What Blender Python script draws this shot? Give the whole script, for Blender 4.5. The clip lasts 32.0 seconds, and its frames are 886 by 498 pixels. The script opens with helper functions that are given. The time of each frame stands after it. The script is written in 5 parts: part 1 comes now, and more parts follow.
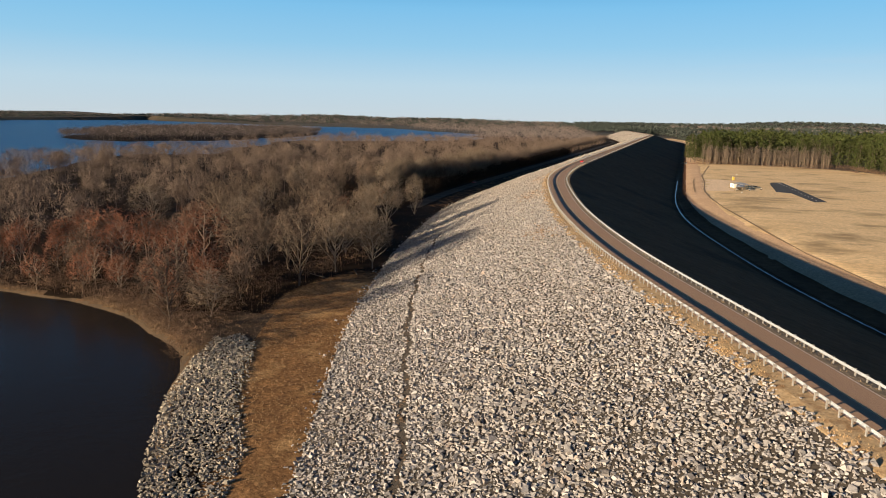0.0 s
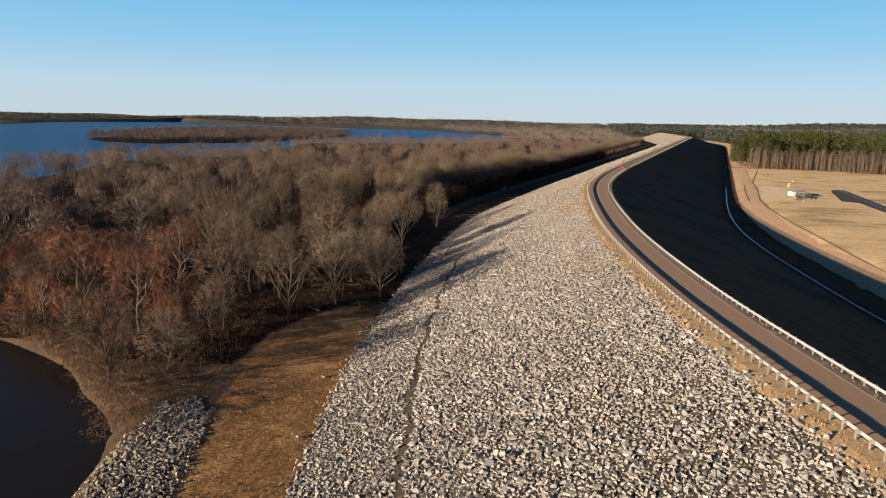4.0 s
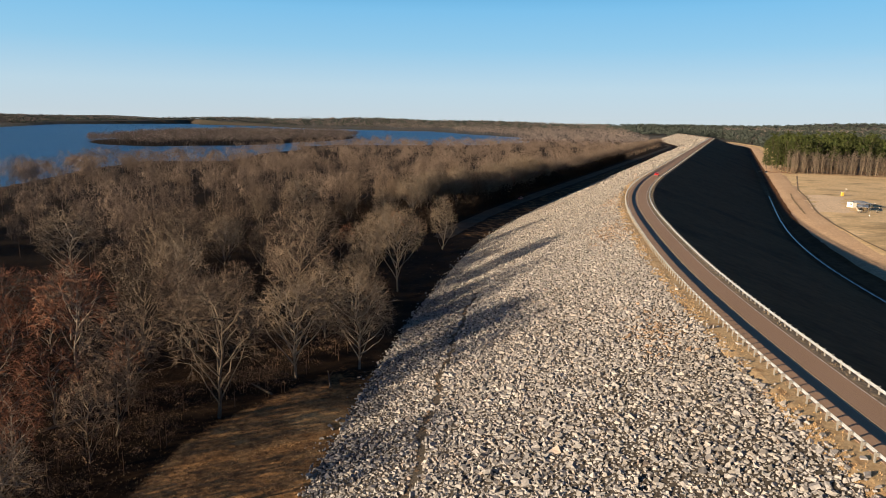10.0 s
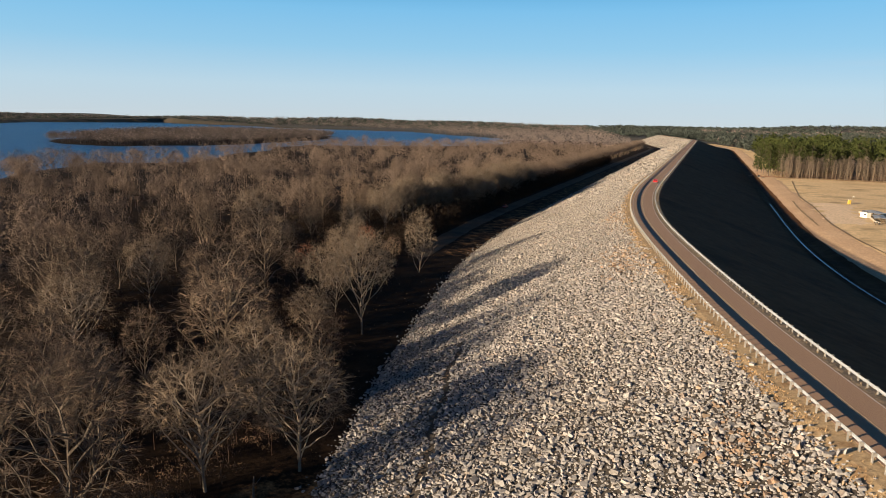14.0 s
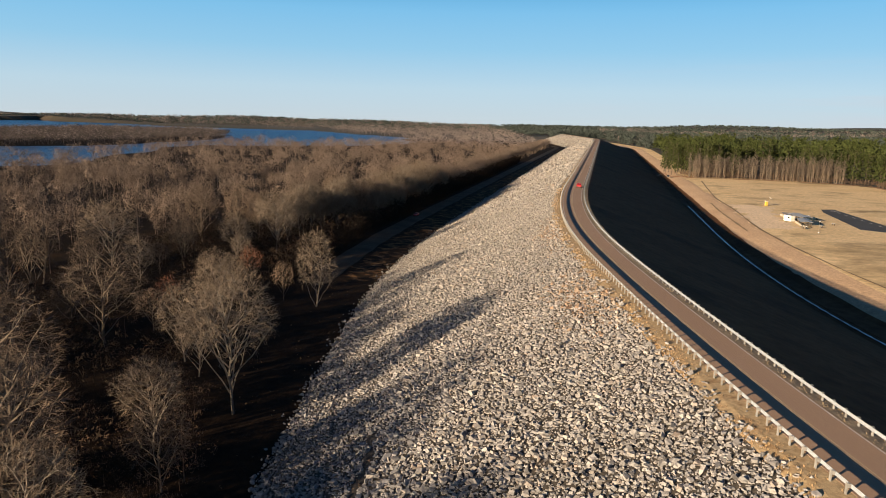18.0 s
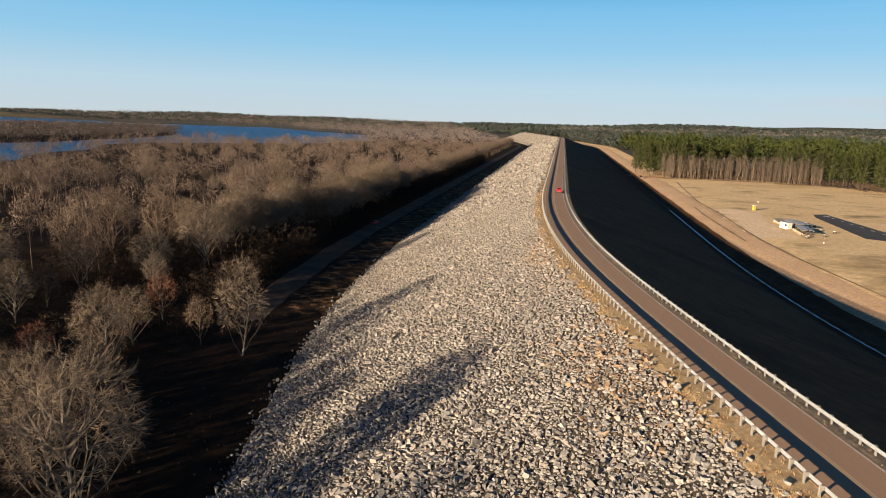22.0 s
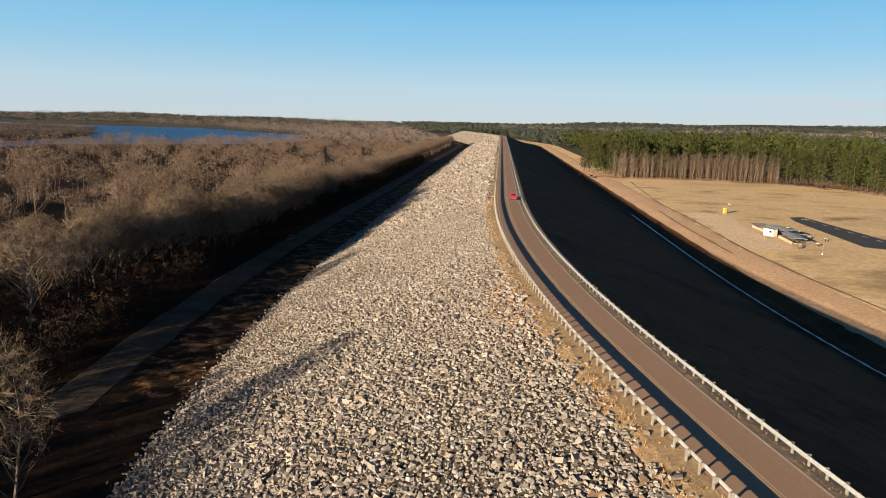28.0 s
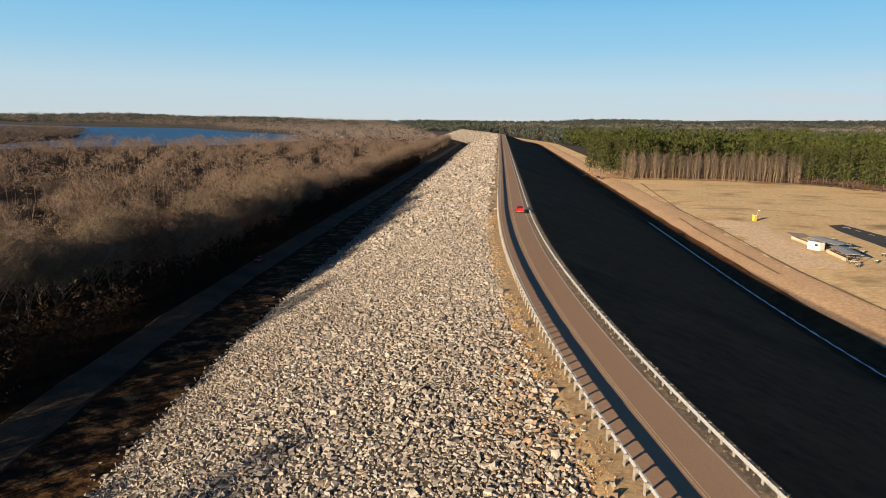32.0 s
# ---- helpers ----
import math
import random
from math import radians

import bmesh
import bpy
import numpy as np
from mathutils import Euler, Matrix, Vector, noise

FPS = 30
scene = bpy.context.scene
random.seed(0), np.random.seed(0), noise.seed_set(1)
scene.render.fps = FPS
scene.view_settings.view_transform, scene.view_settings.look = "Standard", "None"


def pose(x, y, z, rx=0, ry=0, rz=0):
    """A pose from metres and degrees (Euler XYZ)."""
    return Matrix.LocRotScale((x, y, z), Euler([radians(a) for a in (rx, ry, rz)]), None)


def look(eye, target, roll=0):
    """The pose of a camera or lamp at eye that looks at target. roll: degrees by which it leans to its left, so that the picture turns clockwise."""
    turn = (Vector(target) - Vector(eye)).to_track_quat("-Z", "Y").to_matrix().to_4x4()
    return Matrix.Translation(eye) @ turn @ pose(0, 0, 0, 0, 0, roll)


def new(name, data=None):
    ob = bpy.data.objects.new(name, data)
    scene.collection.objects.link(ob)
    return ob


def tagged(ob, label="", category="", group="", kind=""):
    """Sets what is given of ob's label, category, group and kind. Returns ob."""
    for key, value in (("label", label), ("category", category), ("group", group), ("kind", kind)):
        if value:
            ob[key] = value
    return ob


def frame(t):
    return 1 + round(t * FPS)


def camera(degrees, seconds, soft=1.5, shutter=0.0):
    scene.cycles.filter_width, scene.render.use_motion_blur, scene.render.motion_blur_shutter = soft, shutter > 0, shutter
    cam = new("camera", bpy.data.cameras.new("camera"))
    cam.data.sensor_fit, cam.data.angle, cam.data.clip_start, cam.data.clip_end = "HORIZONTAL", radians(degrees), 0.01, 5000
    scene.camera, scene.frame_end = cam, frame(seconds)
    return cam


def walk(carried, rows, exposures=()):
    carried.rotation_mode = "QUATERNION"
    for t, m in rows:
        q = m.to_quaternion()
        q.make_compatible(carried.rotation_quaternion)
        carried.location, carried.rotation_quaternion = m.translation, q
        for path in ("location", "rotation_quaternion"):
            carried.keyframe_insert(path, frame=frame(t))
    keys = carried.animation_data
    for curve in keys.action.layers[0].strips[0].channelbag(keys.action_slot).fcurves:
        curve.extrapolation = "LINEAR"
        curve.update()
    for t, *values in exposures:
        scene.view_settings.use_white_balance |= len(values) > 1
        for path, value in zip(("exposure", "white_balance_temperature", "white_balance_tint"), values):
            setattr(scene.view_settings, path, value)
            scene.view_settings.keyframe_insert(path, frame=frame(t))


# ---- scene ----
cam = camera(67.0, 32.0, soft=1.0)

PATH = [
    (0, (8.597, 4.338, 26.951), (8.024, 6.215, 26.565), 1.0),
    (0.5, (7.819, 8.319, 26.91), (7.244, 10.195, 26.524), 0.9),
    (1, (6.934, 12.296, 26.814), (6.357, 14.172, 26.429), 0.9),
    (1.5, (5.96, 16.325, 26.73), (5.361, 18.194, 26.345), 1.0),
    (2, (4.952, 20.433, 26.66), (4.305, 22.286, 26.276), 1.0),
    (2.5, (3.928, 24.665, 26.654), (3.277, 26.516, 26.271), 0.9),
    (3, (2.852, 28.859, 26.663), (2.2, 30.711, 26.28), 0.9),
    (3.5, (1.744, 32.919, 26.691), (1.091, 34.771, 26.308), 0.9),
    (5.5, (-2.968, 48.702, 26.742), (-3.65, 50.543, 26.36), 1.0),
    (6, (-4.159, 52.442, 26.707), (-4.844, 54.281, 26.325), 0.9),
    (6.5, (-5.249, 56.17, 26.674), (-5.935, 58.009, 26.292), 0.9),
    (7, (-6.289, 59.882, 26.642), (-6.977, 61.721, 26.26), 0.8),
    (7.5, (-7.414, 63.478, 26.657), (-8.102, 65.317, 26.277), 0.8),
    (8, (-8.704, 66.963, 26.697), (-9.392, 68.802, 26.317), 0.8),
    (8.5, (-10.073, 70.501, 26.746), (-10.762, 72.34, 26.365), 0.8),
    (9, (-11.447, 74.158, 26.79), (-12.135, 75.997, 26.408), 0.8),
    (9.5, (-12.782, 77.907, 26.793), (-13.471, 79.745, 26.412), 0.8),
    (10, (-14.098, 81.751, 26.776), (-14.788, 83.589, 26.396), 0.8),
    (10.5, (-15.488, 85.68, 26.706), (-16.178, 87.518, 26.327), 0.8),
    (11, (-16.995, 89.742, 26.648), (-17.663, 91.588, 26.267), 1.0),
    (11.5, (-18.558, 93.81, 26.649), (-19.208, 95.663, 26.27), 1.0),
    (12, (-20.131, 97.814, 26.677), (-20.771, 99.67, 26.298), 1.0),
    (12.5, (-21.633, 101.848, 26.71), (-22.27, 103.706, 26.332), 1.1),
    (13, (-23.069, 106.015, 26.743), (-23.705, 107.873, 26.365), 1.1),
    (13.5, (-24.492, 110.28, 26.76), (-25.128, 112.138, 26.382), 1.1),
    (15.5, (-30.388, 127.356, 26.982), (-30.94, 129.24, 26.602), 1.2),
    (16, (-31.707, 131.595, 26.958), (-32.223, 133.49, 26.579), 1.2),
    (16.5, (-32.954, 135.869, 26.894), (-33.43, 137.774, 26.515), 1.2),
    (17, (-34.207, 140.195, 26.774), (-34.645, 142.11, 26.396), 1.2),
    (17.5, (-35.501, 144.659, 26.681), (-35.901, 146.582, 26.304), 1.2),
    (18, (-36.745, 149.236, 26.562), (-37.106, 151.166, 26.186), 1.3),
    (18.5, (-37.916, 153.834, 26.426), (-38.239, 155.772, 26.05), 1.4),
    (19, (-39.015, 158.437, 26.298), (-39.299, 160.38, 25.923), 1.4),
    (19.5, (-40.025, 163.055, 26.211), (-40.273, 165.004, 25.835), 1.5),
    (20, (-41.046, 167.632, 26.141), (-41.292, 169.581, 25.764), 1.5),
    (20.5, (-41.975, 172.072, 26.077), (-42.22, 174.021, 25.7), 1.6),
    (21, (-42.724, 176.207, 25.968), (-42.969, 178.156, 25.589), 1.6),
    (21.5, (-43.38, 180.202, 25.907), (-43.625, 182.15, 25.527), 1.6),
    (22, (-43.925, 184.138, 25.853), (-44.172, 186.086, 25.473), 1.6),
    (22.5, (-44.429, 188.099, 25.814), (-44.664, 190.048, 25.433), 1.6),
    (23, (-44.921, 192.075, 25.773), (-45.125, 194.028, 25.393), 1.5),
    (23.5, (-45.37, 195.939, 25.687), (-45.544, 197.895, 25.308), 1.4),
    (24, (-45.742, 199.697, 25.567), (-45.887, 201.655, 25.188), 1.4),
    (24.5, (-46.123, 203.524, 25.473), (-46.241, 205.484, 25.095), 1.4),
    (25, (-46.427, 207.417, 25.389), (-46.52, 209.378, 25.01), 1.5),
    (25.5, (-46.61, 211.344, 25.256), (-46.685, 213.306, 24.877), 1.4),
    (27.5, (-46.385, 227.087, 23.616), (-46.459, 229.05, 23.24), 1.5),
    (28, (-46.467, 231.074, 23.609), (-46.542, 233.037, 23.232), 1.3),
    (28.5, (-46.517, 235.129, 23.635), (-46.592, 237.091, 23.259), 1.2),
    (29, (-46.574, 239.283, 23.671), (-46.649, 241.246, 23.296), 1.2),
    (29.5, (-46.629, 243.457, 23.685), (-46.704, 245.42, 23.309), 1.1),
    (30, (-46.726, 247.678, 23.72), (-46.8, 249.641, 23.343), 1.0),
    (30.5, (-46.781, 251.834, 23.71), (-46.854, 253.797, 23.332), 0.8),
    (31, (-46.748, 255.971, 23.74), (-46.822, 257.933, 23.364), 0.8),
    (31.5, (-46.674, 260.038, 23.801), (-46.747, 262.001, 23.424), 0.6),
    (32, (-46.52, 264.173, 23.92), (-46.592, 266.135, 23.538), 0.8),
]
# the film warms a little along the way
walk(cam, [(t, look(eye, target, roll)) for t, eye, target, roll in PATH],
     [(0, 1.3, 6350, 10), (12, 1.3, 6350, 10), (25, 1.3, 6450, 10), (32, 1.3, 6550, 10)])

# ---- world, sun ----
SUN_EL, SUN_AZ = 10.5, -137.0          # degrees; azimuth clockwise from +y
world = bpy.data.worlds.new("world")
scene.world = world
world.use_nodes = True
wn, wl = world.node_tree.nodes, world.node_tree.links
sky = wn.new("ShaderNodeTexSky")
sky.sky_type, sky.sun_disc = "NISHITA", False
sky.sun_elevation, sky.sun_rotation = radians(SUN_EL), radians(SUN_AZ % 360)
sky.air_density, sky.dust_density, sky.ozone_density, sky.altitude = 0.68, 0.0, 4.8, 100
wn["Background"].inputs[1].default_value = 0.0545
tint = wn.new("ShaderNodeMix")                    # the white balance of the film
tint.data_type, tint.blend_type = "RGBA", "MULTIPLY"
tint.inputs[0].default_value, tint.inputs[7].default_value = 1.0, (0.72, 0.80, 0.72, 1)
wl.new(sky.outputs[0], tint.inputs[6])
coord, split = wn.new("ShaderNodeTexCoord"), wn.new("ShaderNodeSeparateXYZ")
wl.new(coord.outputs["Generated"], split.inputs[0])
haze = wn.new("ShaderNodeMix")                    # thin winter haze that whitens the sky all round the horizon
haze.data_type = "RGBA"
HAZE = ((0.0, (4.6, 5.15, 5.5)), (0.045, (4.1, 5.3, 6.0)), (0.10, (2.5, 4.7, 6.3)), (0.18, (1.35, 4.0, 6.4)), (0.4, (0.6, 1.9, 3.8)))
tone = wn.new("ShaderNodeValToRGB")
while len(tone.color_ramp.elements) < len(HAZE):
    tone.color_ramp.elements.new(0.5)
for e, (p, c) in zip(tone.color_ramp.elements, HAZE):
    e.position, e.color = p, (*(v / 7 for v in c), 1)
six = wn.new("ShaderNodeMix")
six.data_type, six.blend_type, six.inputs[0].default_value, six.inputs[7].default_value = "RGBA", "MULTIPLY", 1.0, (7, 7, 7, 1)
low = wn.new("ShaderNodeMapRange")
low.inputs[1].default_value, low.inputs[2].default_value, low.inputs[3].default_value, low.inputs[4].default_value = 0.15, 0.30, 0.9, 0.0
wl.new(split.outputs[2], tone.inputs[0])
wl.new(tone.outputs[0], six.inputs[6])
wl.new(split.outputs[2], low.inputs[0])
wl.new(low.outputs[0], haze.inputs[0])
wl.new(tint.outputs[2], haze.inputs[6])
wl.new(six.outputs[2], haze.inputs[7])
# a few thin streaks of high cloud low over the horizon, where the land side lies
flat, veil, east = wn.new("ShaderNodeMapping"), wn.new("ShaderNodeTexNoise"), wn.new("ShaderNodeMapRange")
flat.inputs["Scale"].default_value = (1.6, 1.6, 26)
wl.new(coord.outputs["Generated"], flat.inputs["Vector"])
wl.new(flat.outputs[0], veil.inputs["Vector"])
veil.inputs["Scale"].default_value, veil.inputs["Detail"].default_value = 2.2, 5
east.inputs[1].default_value, east.inputs[2].default_value, east.inputs[3].default_value, east.inputs[4].default_value = 0.50, 0.70, 0.0, 0.6
wl.new(veil.outputs[0], east.inputs[0])
side, both, cloud = wn.new("ShaderNodeMapRange"), wn.new("ShaderNodeMath"), wn.new("ShaderNodeMix")
side.inputs[1].default_value, side.inputs[2].default_value = -0.1, 0.5
wl.new(split.outputs[0], side.inputs[0])
both.operation = "MULTIPLY"
wl.new(east.outputs[0], both.inputs[0])
wl.new(side.outputs[0], both.inputs[1])
cloud.data_type, cloud.inputs[7].default_value = "RGBA", (4.7, 4.85, 5.2, 1)
band, thin = wn.new("ShaderNodeMapRange"), wn.new("ShaderNodeMath")
band.inputs[1].default_value, band.inputs[2].default_value, band.inputs[3].default_value, band.inputs[4].default_value = 0.05, 0.09, 1.0, 0.0
wl.new(split.outputs[2], band.inputs[0])
thin.operation = "MULTIPLY"
wl.new(both.outputs[0], thin.inputs[0])
wl.new(band.outputs[0], thin.inputs[1])
wl.new(thin.outputs[0], cloud.inputs[0])
wl.new(haze.outputs[2], cloud.inputs[6])
wl.new(cloud.outputs[2], wn["Background"].inputs[0])
sun = new("sun", bpy.data.lights.new("sun", "SUN"))
sun.data.energy, sun.data.angle, sun.data.color = 5.0, radians(0.5), (1.0, 0.79, 0.53)
sx, sy = math.sin(radians(SUN_AZ)) * math.cos(radians(SUN_EL)), math.cos(radians(SUN_AZ)) * math.cos(radians(SUN_EL))
sun.matrix_world = look((sx * 100, sy * 100, math.sin(radians(SUN_EL)) * 100), (0, 0, 0))


# ---- materials ----
def ramp(nt, fac, stops):
    r = nt.nodes.new("ShaderNodeValToRGB")
    while len(r.color_ramp.elements) < len(stops):
        r.color_ramp.elements.new(0.5)
    for e, (p, c) in zip(r.color_ramp.elements, stops):
        e.position, e.color = p, (*c, 1)
    nt.links.new(fac, r.inputs[0])
    return r.outputs[0]


def noise_node(nt, scale, detail=4, vec=None, rough=0.6):
    n = nt.nodes.new("ShaderNodeTexNoise")
    n.inputs["Scale"].default_value, n.inputs["Detail"].default_value, n.inputs["Roughness"].default_value = scale, detail, rough
    if vec is not None:
        nt.links.new(vec, n.inputs["Vector"])
    return n.outputs[0]


def mix(nt, fac, a, b, mode="MIX"):
    m = nt.nodes.new("ShaderNodeMix")
    m.data_type, m.blend_type = "RGBA", mode
    for sock, v in ((m.inputs[0], fac), (m.inputs[6], a), (m.inputs[7], b)):
        if isinstance(v, (int, float)):
            sock.default_value = v
        elif isinstance(v, tuple):
            sock.default_value = (*v, 1)
        else:
            nt.links.new(v, sock)
    return m.outputs[2]


def material(name, colors, big=0.05, fine=1.5, rough=0.9, bump=0.0, bump_scale=4.0, island=0.0, randomly=0.0, metal=0.0, spec=0.3, second=None, stretch=None, hues=False, cover=None):
    """colors: two or three base colours between which a large noise runs; fine: a second, finer noise that varies the value."""
    m = bpy.data.materials.new(name)
    m.use_nodes = True
    nt = m.node_tree
    b = nt.nodes["Principled BSDF"]
    geo = nt.nodes.new("ShaderNodeNewGeometry")
    vec = geo.outputs["Position"]
    if stretch:
        mp = nt.nodes.new("ShaderNodeMapping")
        mp.inputs["Scale"].default_value = stretch
        nt.links.new(vec, mp.inputs["Vector"])
        vec = mp.outputs[0]
    n1 = noise_node(nt, big, 3, vec)
    k = len(colors)
    stops = [(0.32 + 0.36 * i / max(1, k - 1), c) for i, c in enumerate(colors)] if k > 1 else [(0, colors[0]), (1, colors[0])]
    col = ramp(nt, n1, stops)
    n2 = noise_node(nt, fine, 5, vec, 0.7)
    col = mix(nt, 1.0, col, ramp(nt, n2, [(0.25, (0.62,) * 3), (0.75, (1.35,) * 3)]), "MULTIPLY")
    if second:                          # (colour, scale, lower, upper): patches
        n3 = noise_node(nt, second[1], 4, vec)
        col = mix(nt, ramp(nt, n3, [(second[2], (0,) * 3), (second[3], (1,) * 3)]), col, second[0])
    if cover:                           # dry grass where the mesh's own "grass" value says, with a ragged edge
        at = nt.nodes.new("ShaderNodeAttribute")
        at.attribute_name = "grass"
        ad = nt.nodes.new("ShaderNodeMath")
        ad.operation = "ADD"
        nt.links.new(at.outputs["Fac"], ad.inputs[0])
        nt.links.new(noise_node(nt, 0.28, 6, vec, 0.75), ad.inputs[1])
        gc = ramp(nt, noise_node(nt, 0.12, 3, vec), [(0.32, cover[0]), (0.5, cover[1]), (0.68, cover[2])])
        gc = mix(nt, 1.0, gc, ramp(nt, noise_node(nt, 1.6, 6, vec, 0.75), [(0.30, (0.35,) * 3), (0.70, (1.5,) * 3)]), "MULTIPLY")
        col = mix(nt, ramp(nt, ad.outputs[0], [(0.78, (0,) * 3), (1.12, (1,) * 3)]), col, gc)
    if island:
        r = ramp(nt, geo.outputs["Random Per Island"], [(0, (1 - island,) * 3), (1, (1 + island,) * 3)])
        col = mix(nt, 1.0, col, r, "MULTIPLY")
    if hues:                            # here and there a rusty, a pinkish or a dark stone
        m2 = nt.nodes.new("ShaderNodeMath")
        m2.operation, m2.inputs[1].default_value = "MULTIPLY", 17.0
        nt.links.new(geo.outputs["Random Per Island"], m2.inputs[0])
        m3 = nt.nodes.new("ShaderNodeMath")
        m3.operation = "FRACT"
        nt.links.new(m2.outputs[0], m3.inputs[0])
        col = mix(nt, 1.0, col, ramp(nt, m3.outputs[0], [(0, (0.82, 0.82, 0.85)), (0.6, (1, 1, 1)), (0.93, (1.03, 0.98, 0.93)), (0.985, (0.98, 0.84, 0.74)), (1, (0.5, 0.47, 0.45))]), "MULTIPLY")
        sep, span = nt.nodes.new("ShaderNodeSeparateXYZ"), nt.nodes.new("ShaderNodeMapRange")   # paler and greyer up to y 150, warmer and darker from y 330
        span.inputs[1].default_value, span.inputs[2].default_value = 150, 330
        nt.links.new(geo.outputs["Position"], sep.inputs[0])
        nt.links.new(sep.outputs[1], span.inputs[0])
        col = mix(nt, 1.0, col, mix(nt, span.outputs[0], (1.12, 1.13, 1.16), (1.05, 1.02, 0.97)), "MULTIPLY")
    if randomly:
        oi = nt.nodes.new("ShaderNodeObjectInfo")
        r = ramp(nt, oi.outputs["Random"], [(0, (1 - randomly, 1 - randomly, 1 - randomly)), (0.5, (1, 0.97, 0.94)), (1, (1 + randomly, 1 + 0.8 * randomly, 1 + 0.6 * randomly))])
        col = mix(nt, 1.0, col, r, "MULTIPLY")
    nt.links.new(col, b.inputs["Base Color"])
    b.inputs["Roughness"].default_value, b.inputs["Metallic"].default_value = rough, metal
    b.inputs["Specular IOR Level"].default_value = spec
    if bump:
        bp = nt.nodes.new("ShaderNodeBump")
        bp.inputs["Strength"].default_value, bp.inputs["Distance"].default_value = 1.0, bump
        nt.links.new(noise_node(nt, bump_scale, 5, vec), bp.inputs["Height"])
        nt.links.new(bp.outputs[0], b.inputs["Normal"])
    return m


M_ROCK = material("riprap_stone", [(0.221, 0.203, 0.188), (0.257, 0.239, 0.225), (0.232, 0.216, 0.205)], 0.035, 3.0, 0.9, 0.03, 5.0, island=0.30, hues=True)
M_RUST = material("rusty_riprap_stone", [(0.238, 0.153, 0.101), (0.251, 0.190, 0.140)], 0.3, 3.0, 0.9, 0.03, 5.0, island=0.3)
M_ROCKP = material("riprap_stone_single", [(0.234, 0.216, 0.203), (0.274, 0.255, 0.242)], 0.035, 3.0, 0.9, 0.03, 5.0, randomly=0.34)
M_GUTTER = material("gutter_debris", [(0.085, 0.058, 0.04), (0.13, 0.085, 0.055)], 0.4, 3.0, 0.95, 0.03, 5.0, island=0.4)
# bed colour kept dark so gaps between the stones read as shade
M_BED = material("gap_shade_rock_bed", [(0.043, 0.035, 0.028), (0.063, 0.052, 0.042)], 0.06, 2.5, 0.95, 0.15, 1.6)
M_BERM = material("berm_sand_and_dead_grass", [(0.351, 0.233, 0.119), (0.427, 0.304, 0.171), (0.275, 0.166, 0.081)], 0.45, 2.2, 0.95, 0.05, 3)
M_SHOULDER = material("shoulder_dirt", [(0.270, 0.203, 0.135), (0.162, 0.128, 0.095), (0.351, 0.257, 0.162)], 0.5, 3.0, 0.95, 0.06, 3)
M_ROAD = material("road_chip_seal", [(0.334, 0.216, 0.144), (0.366, 0.240, 0.163)], 0.05, 22.0, 0.85, 0.003, 40, stretch=(1, 0.25, 1), spec=0.15)
M_WHITE = material("road_paint_white", [(0.62, 0.58, 0.53), (0.42, 0.37, 0.33)], 0.6, 4.0, 0.7)
M_YELLOW = material("road_paint_yellow", [(0.62, 0.46, 0.26), (0.50, 0.36, 0.21)], 0.6, 4.0, 0.7)
# turf of slope and ditch bank, darkened in colour for the dam's shade
M_SLOPE = material("shade_darkened_turf", [(0.106, 0.051, 0.026), (0.132, 0.064, 0.032), (0.079, 0.040, 0.022)], 0.025, 0.35, 0.95, 0.08, 2.0, spec=0.05)
# litter almost black: the shade under the trees is in its colour
M_LITTER = material("shaded_wood_floor", [(0.020, 0.012, 0.007), (0.014, 0.009, 0.006), (0.030, 0.017, 0.009)], 0.08, 1.0, 0.95, 0.1, 1.5, spec=0.05,
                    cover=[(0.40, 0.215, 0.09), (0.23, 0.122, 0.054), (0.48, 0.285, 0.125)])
M_FIELD = material("winter_field_grass", [(0.675, 0.466, 0.238), (0.747, 0.532, 0.289), (0.569, 0.394, 0.199)], 0.018, 0.5, 0.95, 0.05, 1.0, stretch=(1, 1.6, 1), second=((0.30, 0.205, 0.10), 0.035, 0.52, 0.70))
M_CLAY = material("bare_clay", [(0.434, 0.282, 0.170), (0.499, 0.338, 0.209)], 0.05, 1.2, 0.95, 0.05, 1.5)
M_GRAVEL = material("gravel_track", [(0.093, 0.069, 0.048), (0.054, 0.039, 0.028)], 0.12, 2.0, 0.95, 0.03, 4, spec=0.1)
M_FARLAND = material("far_woodland_floor", [(0.056, 0.043, 0.031), (0.043, 0.038, 0.025), (0.077, 0.056, 0.038)], 0.006, 0.08, 0.95)
M_MUD = material("shore_mud", [(0.105, 0.068, 0.036), (0.06, 0.042, 0.026)], 0.2, 2.0, 0.7, 0.06, 3)
M_CONC = material("ditch_concrete", [(0.82, 0.82, 0.82), (0.68, 0.68, 0.70)], 0.15, 2.0, 0.25, 0.01, 5, spec=0.6)
M_GALV = material("galvanised_steel", [(0.34, 0.355, 0.375), (0.40, 0.415, 0.435)], 0.4, 5.0, 0.5, metal=0.12)
M_POST = material("steel_post", [(0.25, 0.235, 0.215), (0.32, 0.30, 0.28)], 0.6, 5.0, 0.6, metal=0.2)
M_BARK = material("bare_tree_bark", [(0.102, 0.079, 0.060), (0.150, 0.120, 0.091)], 0.3, 2.0, 0.95, randomly=0.35)
M_BARKPALE = material("pale_tree_bark", [(0.167, 0.136, 0.108), (0.212, 0.179, 0.149)], 0.3, 2.0, 0.95, randomly=0.2)
M_TWIG = material("bare_twigs", [(0.105, 0.078, 0.059), (0.138, 0.103, 0.080)], 0.3, 0.6, 1.0, randomly=0.45, spec=0.1)
